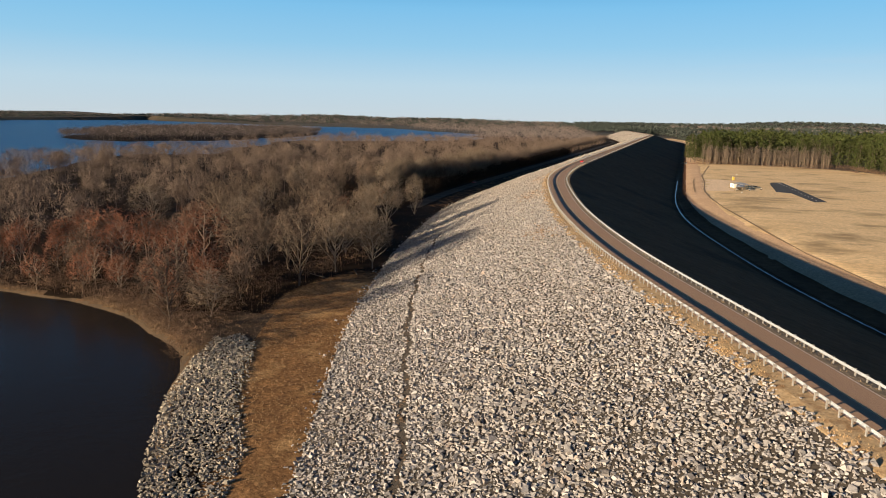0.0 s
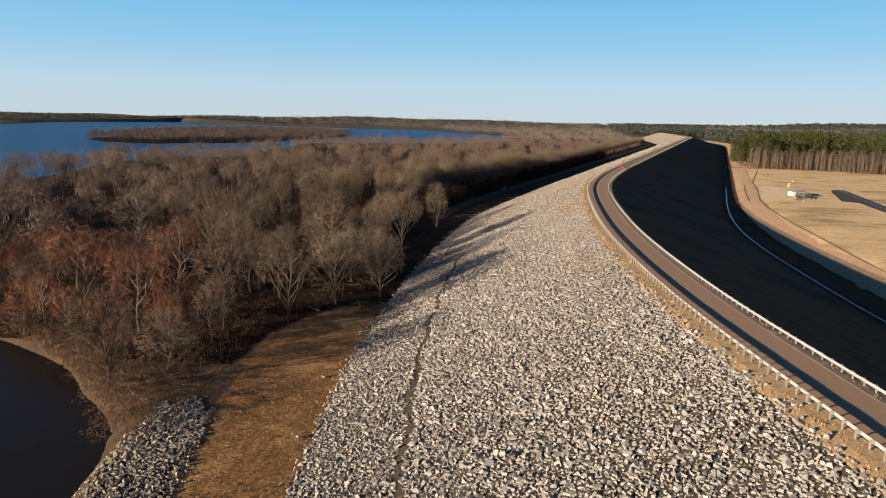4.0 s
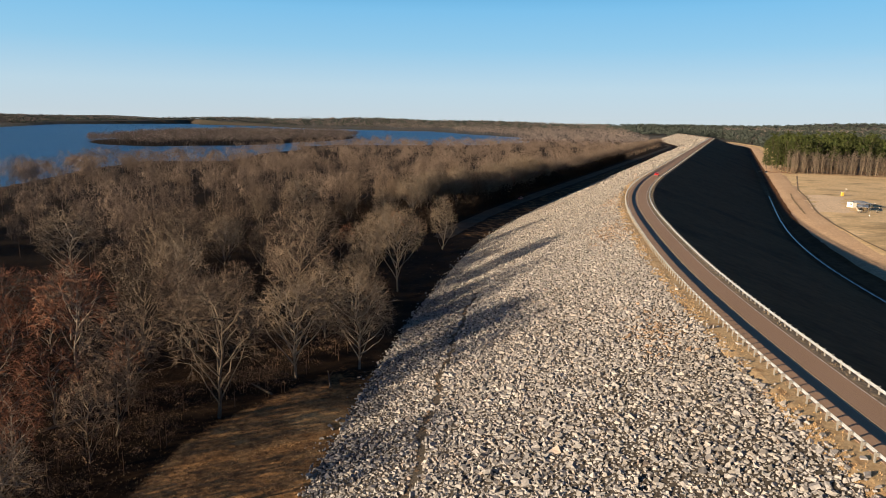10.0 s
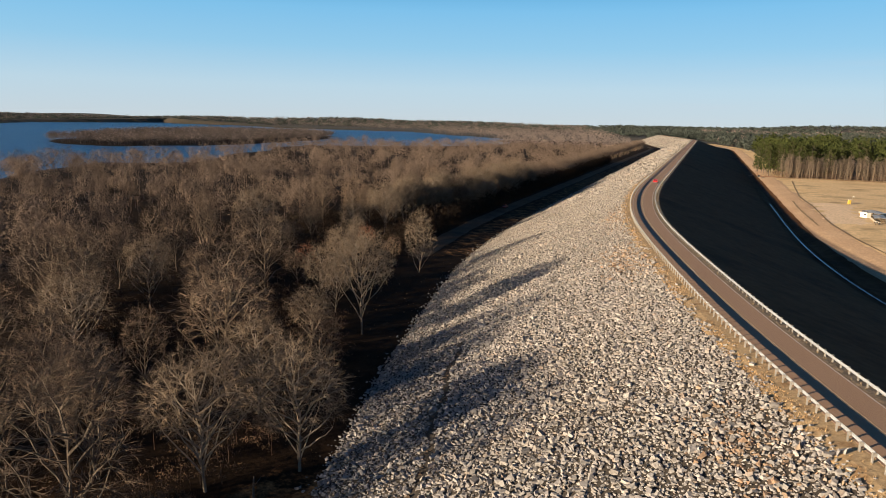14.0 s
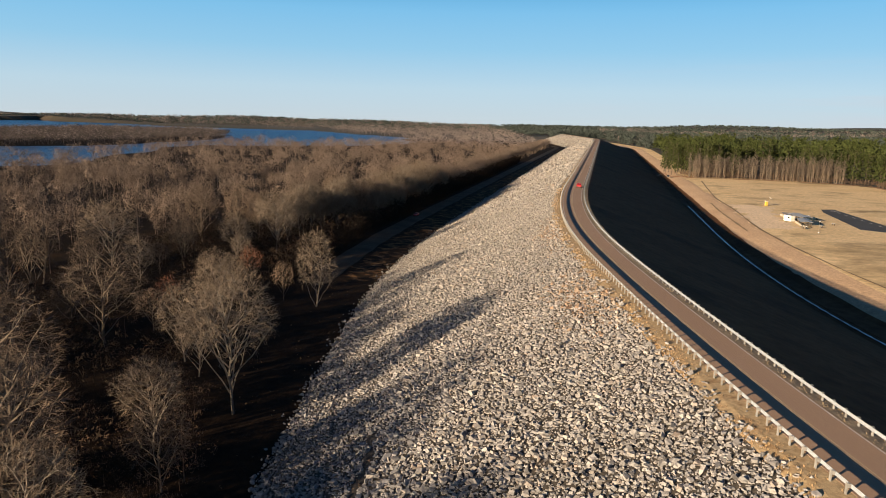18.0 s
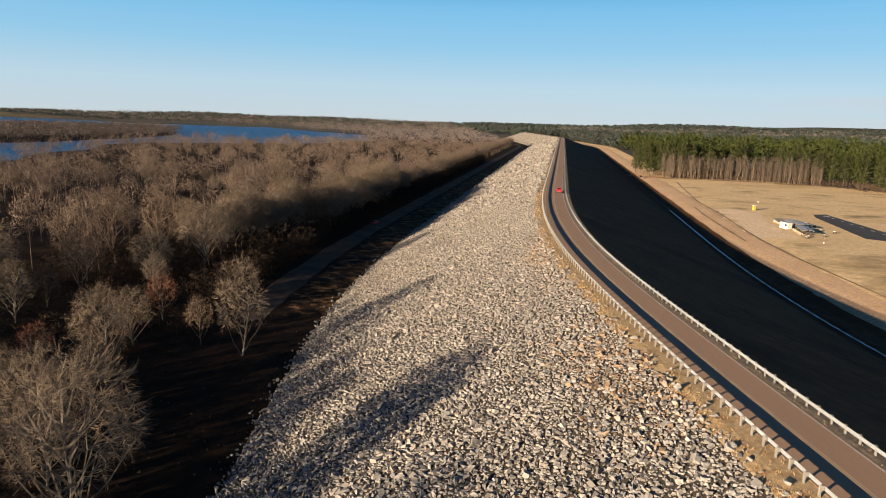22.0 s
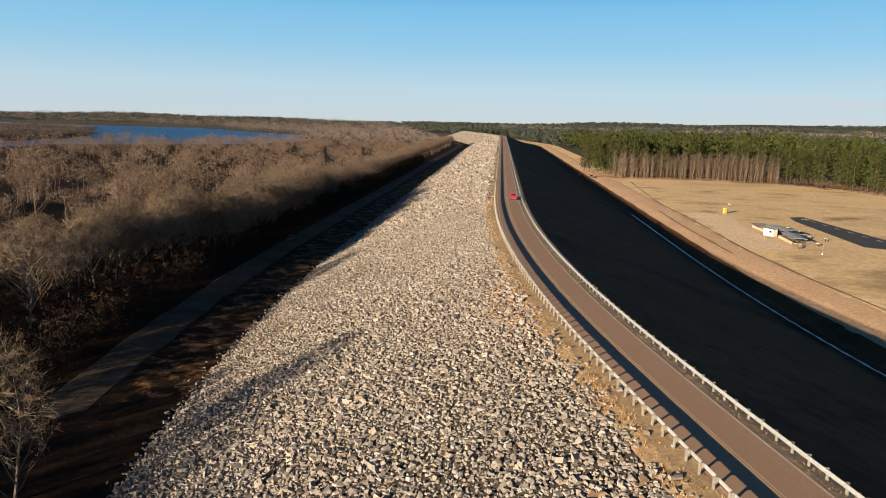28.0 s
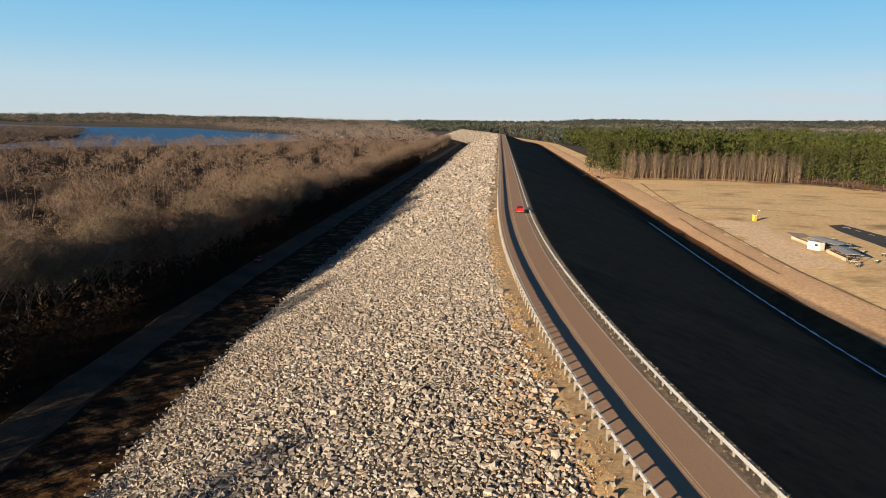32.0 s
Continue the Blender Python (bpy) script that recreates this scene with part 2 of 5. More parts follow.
M_TWIGPALE = material("pale_twigs", [(0.157, 0.120, 0.088), (0.178, 0.139, 0.105)], 0.3, 0.6, 1.0, randomly=0.1, spec=0.1)
M_TWIGRED = material("rusty_twigs", [(0.225, 0.099, 0.058), (0.190, 0.086, 0.054)], 0.3, 0.6, 1.0, randomly=0.25, spec=0.1)
M_WOODS = material("bare_woods", [(0.172, 0.125, 0.096), (0.130, 0.098, 0.079), (0.208, 0.153, 0.117)], 0.03, 0.12, 1.0, spec=0.05, island=0.12)
# far copy of bare_woods, paler and greyer: aerial haze in the colour
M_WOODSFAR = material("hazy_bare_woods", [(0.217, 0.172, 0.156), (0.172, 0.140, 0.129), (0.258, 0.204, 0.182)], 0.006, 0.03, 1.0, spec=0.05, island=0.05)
M_ISLAND = material("island_woods", [(0.101, 0.082, 0.075), (0.075, 0.063, 0.059), (0.122, 0.096, 0.083)], 0.02, 0.1, 1.0, spec=0.05, island=0.15)
M_PINE = material("pine_needles", [(0.027, 0.038, 0.012), (0.049, 0.057, 0.018), (0.035, 0.044, 0.014)], 0.11, 0.5, 0.9, spec=0.05, island=0.2)
# greyer, bluer pine colour that carries the haze of distance
M_PINEFAR = material("hazed_pine_needles", [(0.040, 0.050, 0.042), (0.055, 0.064, 0.057), (0.045, 0.055, 0.047)], 0.01, 0.06, 0.9, spec=0.05, island=0.06)
M_PINEBARK = material("pine_bark", [(0.078, 0.057, 0.042), (0.108, 0.084, 0.066)], 0.3, 2.0, 0.95)


def water_material(name, color, rough, wave, spec=0.5):
    m = bpy.data.materials.new(name)
    m.use_nodes = True
    nt = m.node_tree
    b = nt.nodes["Principled BSDF"]
    b.inputs["Base Color"].default_value, b.inputs["Roughness"].default_value, b.inputs["IOR"].default_value = (*color, 1), rough, 1.33
    b.inputs["Specular IOR Level"].default_value = spec
    geo = nt.nodes.new("ShaderNodeNewGeometry")
    bp = nt.nodes.new("ShaderNodeBump")
    bp.inputs["Distance"].default_value = wave
    nt.links.new(noise_node(nt, 0.35, 6, geo.outputs["Position"], 0.7), bp.inputs["Height"])
    nt.links.new(bp.outputs[0], b.inputs["Normal"])
    return m


# the sky blue mirrored by ripples is put into the lake's base colour
M_WATER = water_material("lake_water", (0.017, 0.080, 0.215), 0.35, 2.0, 0.12)
M_POND = water_material("pond_water", (0.015, 0.013, 0.012), 0.18, 0.06, 0.10)


# ---- builders ----
def mesh_from(name, verts, faces, mats, index=None, smooth=False):
    """A mesh from arrays; faces all of one size."""
    verts, faces = np.asarray(verts, np.float32), np.asarray(faces, np.int32)
    me = bpy.data.meshes.new(name)
    n, k = faces.shape
    me.vertices.add(len(verts)), me.loops.add(n * k), me.polygons.add(n)
    me.vertices.foreach_set("co", verts.ravel())
    me.loops.foreach_set("vertex_index", faces.ravel())
    me.polygons.foreach_set("loop_start", np.arange(0, n * k, k, dtype=np.int32))
    me.polygons.foreach_set("use_smooth", np.full(n, smooth))
    for m in mats if isinstance(mats, (list, tuple)) else [mats]:
        me.materials.append(m)
    if index is not None:
        me.polygons.foreach_set("material_index", np.asarray(index, np.int32))
    me.update(calc_edges=True)
    return me


def part(name, bm, mat, parent=None, label=""):
    """Links a bmesh as one mesh object under a thing or a part."""
    me = bpy.data.meshes.new(name)
    bm.to_mesh(me)
    bm.free()
    me.materials.append(mat)
    ob = new(name, me)
    ob.parent = parent
    return tagged(ob, label)


def put(name, me, parent=None, label=""):
    ob = new(name, me)
    ob.parent = parent
    return tagged(ob, label)


def box(bm, cx, cy, cz, dx, dy, dz, bevel=0.0, m=None):
    r = bmesh.ops.create_cube(bm, size=1.0, matrix=(m or Matrix()) @ Matrix.Translation((cx, cy, cz)) @ Matrix.Diagonal((dx, dy, dz, 1)))
    if bevel:
        edges = {e for v in r["verts"] for e in v.link_edges}
        bmesh.ops.bevel(bm, geom=list(edges), offset=bevel, segments=2, affect="EDGES")
    return bm


def cyl(bm, p, q, r0, r1, n=8):
    p, q = Vector(p), Vector(q)
    d = q - p
    m = Matrix.Translation((p + q) / 2) @ d.to_track_quat("Z", "Y").to_matrix().to_4x4()
    bmesh.ops.create_cone(bm, cap_ends=True, segments=n, radius1=r0, radius2=r1, depth=d.length, matrix=m)
    return bm


# ---- the line of the dam: the foot of the guard rail on the lake side ----
KEY_Y = [-700, 60, 110, 130, 150, 175, 200, 225, 250, 275, 300, 325, 350, 375, 400, 430, 460, 1370, 1440, 1900]
KEY_S = [-0.36, -0.36, -0.39, -0.365, -0.31, -0.275, -0.24, -0.20, -0.185, -0.17, -0.14, -0.09, -0.05, -0.02, 0.01, 0.03, 0.044, 0.044, -0.13, -0.16]
YY = np.arange(-700, 1900.5, 0.5)
SS = np.interp(YY, KEY_Y, KEY_S)
kern = np.hanning(61)
SS = np.convolve(np.pad(SS, 30, mode="edge"), kern / kern.sum(), mode="valid")
XX = np.concatenate([[0], np.cumsum((SS[1:] + SS[:-1]) * 0.25)])
XX += -22.6 - np.interp(235, YY, XX)


def line(y):
    """x of the rail line and the stretch across it at y."""
    s = np.interp(y, YY, SS)
    return np.interp(y, YY, XX), np.sqrt(1 + s * s)


def P(y, d):
    """Plan position at y, d metres to the land side of the rail line."""
    x, h = line(y)
    return x + d * h, y


def toe(y):
    return np.interp(y, [60, 110, 165, 230, 320, 400, 1400], [-55, -53, -52, -51, -50, -48.5, -50])


def loft(name, ys, profile, mats, index=None, kind="structure", label="", category="", smooth=True, parent=None):
    """A strip along the dam; profile: functions or numbers (d, z) from the lake side to the land side."""
    ys = np.asarray(ys, float)
    cols = []
    for d, z in profile:
        dd = d(ys) if callable(d) else np.full_like(ys, d)
        zz = z(ys) if callable(z) else np.full_like(ys, z)
        x, _ = P(ys, dd)
        cols.append(np.stack([x, ys, zz], 1))
    v = np.stack(cols, 1)
    n, k = v.shape[:2]
    i = np.arange(n - 1)[:, None] * k + np.arange(k - 1)[None, :]
    f = np.stack([i, i + 1, i + k + 1, i + k], -1).reshape(-1, 4)
    ob = put(name, mesh_from(name, v.reshape(-1, 3), f, mats, None if index is None else np.tile(index, n - 1), smooth), parent)
    return tagged(ob, label, category, kind=kind)


RNG = np.random.default_rng(7)
PAD = [(47.5, 533), (57, 532), (66, 522), (63, 496), (60, 478), (58, 450), (50, 444), (43, 446), (46, 490)]
M_PAD = material("worn_gravel_pad", [(0.775, 0.575, 0.375), (0.688, 0.500, 0.325)], 0.08, 1.0, 0.95, 0.02, 3)
M_BANK = material("brown_bank_grass", [(0.13, 0.075, 0.036), (0.085, 0.05, 0.026), (0.17, 0.105, 0.052)], 0.15, 1.5, 0.95, 0.1, 2)

# ---- ground: one sheet ----
LAKE = [(-480, -100), (-440, 150), (-404, 344), (-453, 424), (-536, 597), (-480, 650), (-490, 720), (-560, 900), (-610, 1080), (-522, 1131), (-416, 1214), (-346, 1390),
        (-420, 1700), (-475, 1880), (-635, 2025), (-940, 2440), (-1240, 2470), (-1500, 2500), (-2000, 2900), (-2450, 3015), (-2822, 3315), (-2800, 2384), (-2208, 1675), (-1900, 900), (-1800, -100)]
ISLAND = [(-974, 930), (-881, 866), (-761, 850), (-690, 960), (-680, 1150), (-720, 1420), (-870, 1690), (-1000, 1800), (-1300, 1750), (-1250, 1400), (-1100, 1100)]
POND = [(-230, 132), (-180, 125), (-144, 126.5), (-125, 129), (-111, 124), (-97, 118), (-85, 111.5), (-75, 104), (-69, 98), (-63, 87), (-55, 74), (-46, 61), (-30, 25), (0, -60), (-100, -120), (-220, -60), (-230, 100)]


def inside(poly, x, y):
    r = np.zeros(np.shape(x), bool)
    for (x0, y0), (x1, y1) in zip(poly, poly[1:] + poly[:1]):
        c = (y0 > y) != (y1 > y)
        r ^= c & (x < (x1 - x0) * (y - y0) / ((y1 - y0) or 1e-9) + x0)
    return r


def wobble(x, y, s, a):
    return a * (np.sin(x / s + 1.3 * np.sin(y / s * 0.7)) + np.sin(y / s * 1.1 + 1.7 * np.sin(x / s * 0.6)))


def in_lake(x, y):
    wx, wy = x + wobble(x, y, 40, 8) + wobble(x, y, 13, 3), y + wobble(y, x, 37, 8)
    return inside(LAKE, wx, wy) & ~inside(ISLAND, wx, wy)


def in_pond(x, y):
    return inside(POND, x + wobble(x, y, 7, 1.2), y + wobble(y, x, 6, 1.0))


def spaced(edges):
    out = []
    for a, b, n in edges:
        out += list(np.linspace(a, b, n, endpoint=False))
    return np.array(out + [edges[-1][1]])


gy = spaced([(-690, 20, 40), (20, 150, 120), (150, 760, 260), (760, 1800, 150), (1800, 4800, 120)])
gd = spaced([(-4700, -1200, 90), (-1200, -300, 110), (-300, -130, 40), (-130, -46, 76), (-46, 60, 10), (60, 84, 24), (84, 180, 60), (180, 260, 20), (260, 1000, 50), (1000, 4700, 60)])
gY, gD = np.meshgrid(gy, gd, indexing="ij")
cy = np.minimum(gY, 1890)
gX = line(cy)[0] - (gY - cy) * 0.16 + gD * line(cy)[1]


def share(test, x, y, r):
    """How much of a ring about a place lies in the water."""
    return sum(test(x + r * k * math.cos(a), y + r * k * math.sin(a)).astype(float) for k in (0.4, 1.0) for a in np.arange(0, 6.2, 0.785)) / 16


lake_s, pond_s = share(in_lake, gX, gY, 14.0), share(in_pond, gX, gY, 3.5)
lake_m, pond_m = lake_s > 0.3, pond_s > 0.3
up = gD < 8


def bank_shift(y):
    return 7.0 * np.clip((440 - np.asarray(y)) / 150, 0, 1)


def land_z(y, d):
    """Height of the land side: ditch floor, bank, field."""
    d = np.asarray(d) - np.where(np.asarray(d) > 65, np.minimum(bank_shift(y), np.asarray(d) - 65), 0)
    return np.interp(d, [8, 60, 65, 69, 73, 79, 95, 4000], [-17.6, -17.9, -17.9, -16.2, -15.4, -14.6, -14.1, -14.1])


gZ = np.where(up, -17.3 + wobble(gX, gY, 23, 0.12) * np.where((gY > 285) & (gD > -76), 0.15, 1), land_z(gY, gD))
gZ = gZ - 2.8 * np.maximum(lake_s, np.where(gD < -50, pond_s, 0))


def far_rise(x, y):
    """How far the land has risen in the distance."""
    far = np.hypot(x + 40, y - 250)
    return np.interp(far, [1800, 3200, 4700], [0, 5, 26]) * np.interp(x, [-2500, -500, 400, 1800, 2600], [1.3, 1.0, 1.0, 2.3, 2.5]) * (1 + 0.22 * np.sin(x / 420) + 0.14 * np.sin(x / 170 + y / 300))


gZ = gZ + np.where(lake_m, 0, far_rise(gX, gY))
fY, fD, fX = (0.25 * (a[:-1, :-1] + a[1:, :-1] + a[:-1, 1:] + a[1:, 1:]) for a in (gY, gD, gX))
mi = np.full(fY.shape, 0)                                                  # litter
mi[fD > 66] = 3                                                            # clay
mi[fD > 81 + 0.35 * bank_shift(fY) + wobble(fX, fY, 9, 0.6)] = 2                                   # field
# the ditch floor takes the shade-darkened turf colour as well
mi[(fD > 60) & (fD <= 66)] = 6
ff = np.hypot(fX + 40, fY - 250)
mi[(ff > 1500) | ((fY > 735) & (fD > 95)) | ((fD > 160) & (fY > 735 - (fD - 160) * 1.1))] = 4
mi[(fY < 132 + wobble(fX, fY, 6, 3)) & (fD < -70) & (fD > -150)] = 8
mi[inside(PAD, fX + wobble(fX, fY, 3, 1.5), fY) & (fD > 70)] = 7
near_pond = in_pond(fX + 1.5, fY + 1.5) | in_pond(fX - 1.5, fY - 1.5) | in_pond(fX, fY)
mi[near_pond & (fD < -72)] = 5
ni, nk = gX.shape
ii = np.arange(ni - 1)[:, None] * nk + np.arange(nk - 1)[None, :]
gf = np.stack([ii, ii + 1, ii + nk + 1, ii + nk], -1).reshape(-1, 4)
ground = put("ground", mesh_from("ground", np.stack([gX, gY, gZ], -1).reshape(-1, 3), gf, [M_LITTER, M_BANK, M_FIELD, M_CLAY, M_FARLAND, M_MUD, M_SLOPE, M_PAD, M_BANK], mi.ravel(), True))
side = np.clip((gD - np.interp(gY, [40, 80, 117, 150, 172, 190], [-63.5, -66, -74, -72, -64, -57])) / 5 + 0.5, 0, 1)
near_grass = 0.75 * side * np.clip((196 - gY) / 40, 0, 1)
track_grass = 0.3 * np.clip((gD + 68) / 8, 0, 1) * np.clip((gY - 296) / 30, 0, 1)
attr = ground.data.attributes.new("grass", "FLOAT", "POINT")
attr.data.foreach_set("value", np.where(gD < 8, np.maximum(near_grass, track_grass), 0).astype(np.float32).ravel())
tagged(ground, "brown leaf litter darkened as wood shade, tan winter grass and bare clay", "ground", kind="structure")


def ground_at(y, d):
    """Height of the ground away from water."""
    return np.where(np.asarray(d) < 8, -17.3, land_z(y, d))


def sheet(name, x0, y0, x1, y1, z, mat, label):
    v = [(x0, y0, z), (x1, y0, z), (x1, y1, z), (x0, y1, z)]
    return tagged(put(name, mesh_from(name, v, [(0, 1, 2, 3)], mat)), label, "water", kind="structure")


sheet("water_lake", -4600, 135, -250, 4700, -18.2, M_WATER, "wind-ruffled deep blue lake water")
sheet("water_pond", -249, -400, 20, 134.9, -18.2, M_POND, "still dark brown pond water beside the dam")

# ---- the dam ----
dam_y = spaced([(-400, 40, 40), (40, 700, 330), (700, 1370, 120), (1370, 1890, 80)])
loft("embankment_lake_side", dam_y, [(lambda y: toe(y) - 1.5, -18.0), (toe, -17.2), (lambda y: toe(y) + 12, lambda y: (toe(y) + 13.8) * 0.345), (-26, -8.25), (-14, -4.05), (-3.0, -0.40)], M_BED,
     label="stony bed under the riprap, dark for the shade between stones", category="embankment")
loft("berm", dam_y, [(-4.6, -1.10), (-3.0, -0.38), (-1.6, -0.12), (0.2, -0.03), (0.5, -0.01)], M_BERM, label="sandy verge with dead grass along the guard rail", category="verge", smooth=False)
loft("road", dam_y, [(0.30, -0.25), (0.35, 0.0), (3.75, 0.05), (7.35, 0.0), (7.4, -0.25)], M_ROAD, label="reddish-brown chip-seal road on the crest of the dam", category="road", smooth=False)
loft("shoulder", dam_y, [(7.25, -0.012), (7.9, -0.03), (9.4, -0.15), (9.9, -0.35)], M_SHOULDER, label="dirt shoulder with dead weeds", category="verge", smooth=False)
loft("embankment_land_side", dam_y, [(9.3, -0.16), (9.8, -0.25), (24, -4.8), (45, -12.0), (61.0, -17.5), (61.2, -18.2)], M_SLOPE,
     label="turf slope of the dam, its shade deepened in the colour", category="embankment", smooth=False)
for a, b, mt, z, nm, lb in ((0.62, 0.74, M_WHITE, 0.012, "edge_line", "worn white edge line"), (3.55, 3.65, M_YELLOW, 0.056, "centre_line", "faded yellow centre line"),
                            (3.81, 3.91, M_YELLOW, 0.056, "centre_line", "faded yellow centre line"), (7.05, 7.18, M_WHITE, 0.012, "edge_line", "worn white edge line")):
    loft(nm, dam_y[30:], [(a, z), (b, z)], mt, label=lb, category="road marking")


def bank_z(y, d):
    """Height of the lake-side bed of the dam."""
    t = toe(y)
    zt = (t + 13.8) * 0.345
    return np.where(d < t, -17.2, np.where(d < t + 12, -17.2 + (d - t) / 12 * (zt + 17.2), np.where(d < -26, zt + (d - t - 12) / (-38 - t) * (-8.25 - zt), np.interp(d, [-26, -14, -3.0], [-8.25, -4.05, -0.40]))))


# ---- guard rails ----
def beam_mesh(name, y0, y1, d, step, z=0.85):
    """W-beam along the road between y0 and y1."""
    prof = [(-0.005, 0.17), (0.02, 0.13), (0.075, 0.085), (0.075, 0.06), (0.0, 0.02), (0.0, -0.02), (0.075, -0.06), (0.075, -0.085), (0.02, -0.13), (-0.005, -0.17)]
    face = 1 if d < 4 else -1
    n = max(2, int(round((y1 - y0) / step)) + 1)
    ys = np.linspace(y0, y1, n)
    rows = []
    for a, b in prof + [(p - 0.02, q) for p, q in reversed(prof)]:
        x, _ = P(ys, d + face * a)
        rows.append(np.stack([x, ys, np.full(n, z - 0.16 + b)], 1))
    v = np.stack(rows, 1)
    k = v.shape[1]
    i = np.arange(n - 1)[:, None] * k
    j = np.arange(k)[None, :]
    f = np.stack([i + j, i + (j + 1) % k, i + k + (j + 1) % k, i + k + j], -1).reshape(-1, 4)
    return mesh_from(name, v.reshape(-1, 3), f, M_GALV)


def post_template():
    bm = bmesh.new()
    for dx, dy, w, t in ((0, 0.075, 0.13, 0.016), (0, -0.075, 0.13, 0.016), (0, 0, 0.016, 0.14)):
        box(bm, dx, dy, 0.39, w, t, 1.14)
    me = bpy.data.meshes.new("post")
    bm.to_mesh(me), bm.free()
    me.materials.append(M_POST)
    bm = box(bmesh.new(), 0, 0, 0.69, 0.18, 0.14, 0.36, 0.01)
    bk = bpy.data.meshes.new("block")
    bm.to_mesh(bk), bm.free()
    bk.materials.append(M_POST)
    return me, bk


POST, BLOCK = post_template()
STATIONS = [-20.0]
while STATIONS[-1] < 1372:
    STATIONS.append(STATIONS[-1] + 1.905 / float(line(STATIONS[-1])[1]))


def guard_rail(d, side, label):
    rail = tagged(new("guard_rail"), label, "guard rail", kind="structure")
    out = -side
    near = [y for y in STATIONS if 62 < y < 470]
    for n, y in enumerate(near):
        x, _ = P(y, d + out * 0.28)
        turn = -math.atan(float(np.interp(y, YY, SS)))
        po = put("post", POST, rail)
        po.matrix_local = pose(x, y, -0.1 + 0.01 * math.sin(y * 3), 0.6 * math.sin(y * 1.7), 0.8 * math.cos(y * 2.3), math.degrees(turn))
        x, _ = P(y, d + out * 0.12)
        bl = put("spacer_block", BLOCK, rail)
        bl.matrix_local = pose(x, y, 0, 0, 0, math.degrees(turn))
        if n % 2 == 0 and n + 2 < len(near):
            put("beam", beam_mesh("beam", y, near[n + 2] + 0.1, d, 1.0, 0.85 + 0.006 * math.sin(y)), rail)
    lo, hi = near[0] - 22, near[(len(near) - 1) // 2 * 2]
    put("beam_run", beam_mesh("beam_run", hi, 1370, d, 6.0), rail)
    bm = bmesh.new()
    for y in STATIONS:
        if y > hi:
            x, _ = P(y, d + out * 0.28)
            box(bm, x, y, 0.26, 0.11, 0.1, 1.06)
    tagged(part("post_run", bm, M_POST, rail), kind="stuff")
    return rail


guard_rail(0.0, 1, "galvanised W-beam guard rail on steel posts, lake side")
guard_rail(8.0, -1, "galvanised W-beam guard rail on steel posts, land side")


# ---- riprap ----
BOX = np.array([(a, b, d) for d in (-1, 1) for b in (-1, 1) for a in (-1, 1)], float) * 0.5
BOX_F = np.array([(4, 5, 7), (4, 7, 6), (0, 1, 5), (0, 5, 4), (2, 6, 7), (2, 7, 3), (0, 4, 6), (0, 6, 2), (1, 3, 7), (1, 7, 5)])
WEDGE = np.array([(-0.6, -0.5, -0.5), (0.65, -0.4, -0.5), (0.0, 0.65, -0.5), (-0.42, -0.36, 0.45), (0.45, -0.3, 0.45), (0.0, 0.45, 0.45)])
WEDGE_F = np.array([(3, 4, 5), (0, 1, 4), (0, 4, 3), (1, 2, 5), (1, 5, 4), (2, 0, 3), (2, 3, 5)])


def slab_stone(sides):
    """A flat broken stone: an uneven polygon below, a smaller one above, and the triangles between."""
    a = np.arange(sides) * 2 * math.pi / sides
    ring = np.stack([np.cos(a), np.sin(a)], 1) * 0.62
    v = np.concatenate([np.c_[ring, np.full(sides, -0.5)], np.c_[ring * 0.82, np.full(sides, 0.42)]])
    f = [(sides, sides + k, sides + k + 1) for k in range(1, sides - 1)]
    for k in range(sides):
        j = (k + 1) % sides
        f += [(k, j, sides + j), (k, sides + j, sides + k)]
    return v, np.array(f)


PLATE, PLATE_F = slab_stone(5)
CHIP, CHIP_F = slab_stone(4)
G = (1 + 5 ** 0.5) / 2
LUMP = np.array([(-1, G, 0), (1, G, 0), (-1, -G, 0), (1, -G, 0), (0, -1, G), (0, 1, G), (0, -1, -G), (0, 1, -G), (G, 0, -1), (G, 0, 1), (-G, 0, -1), (-G, 0, 1)]) * 0.33
LUMP_F = np.array([(0, 11, 5), (0, 5, 1), (0, 1, 7), (0, 7, 10), (0, 10, 11), (1, 5, 9), (5, 11, 4), (11, 10, 2), (10, 7, 6), (7, 1, 8), (3, 9, 4), (3, 4, 2), (3, 2, 6), (3, 6, 8), (3, 8, 9), (4, 9, 5), (2, 4, 11), (6, 2, 10), (8, 6, 7), (9, 8, 1)])


def rock_shapes(n, rng, base):
    """n irregular stones: base blocks with shaken corners, turned at random, as an array n x corners x 3."""
    k = len(base)
    v = base[None] * (1 + rng.uniform(-0.34, 0.22, (n, k, 1))) + rng.uniform(-0.13, 0.13, (n, k, 3))
    v = v * np.stack([rng.uniform(0.85, 1.3, n), rng.uniform(0.75, 1.15, n), rng.uniform(0.40, 0.72, n)], 1)[:, None]
    q = rng.normal(size=(n, 4)) * [1.0, 0.21, 0.21, 1.0]
    q /= np.linalg.norm(q, axis=1)[:, None]
    w, x, y, z = q.T
    r = np.stack([np.stack([1 - 2 * (y * y + z * z), 2 * (x * y - w * z), 2 * (x * z + w * y)], -1), np.stack([2 * (x * y + w * z), 1 - 2 * (x * x + z * z), 2 * (y * z - w * x)], -1),
                  np.stack([2 * (x * z - w * y), 2 * (y * z + w * x), 1 - 2 * (x * x + y * y)], -1)], 1)
    return np.einsum("nij,nkj->nki", r, v)


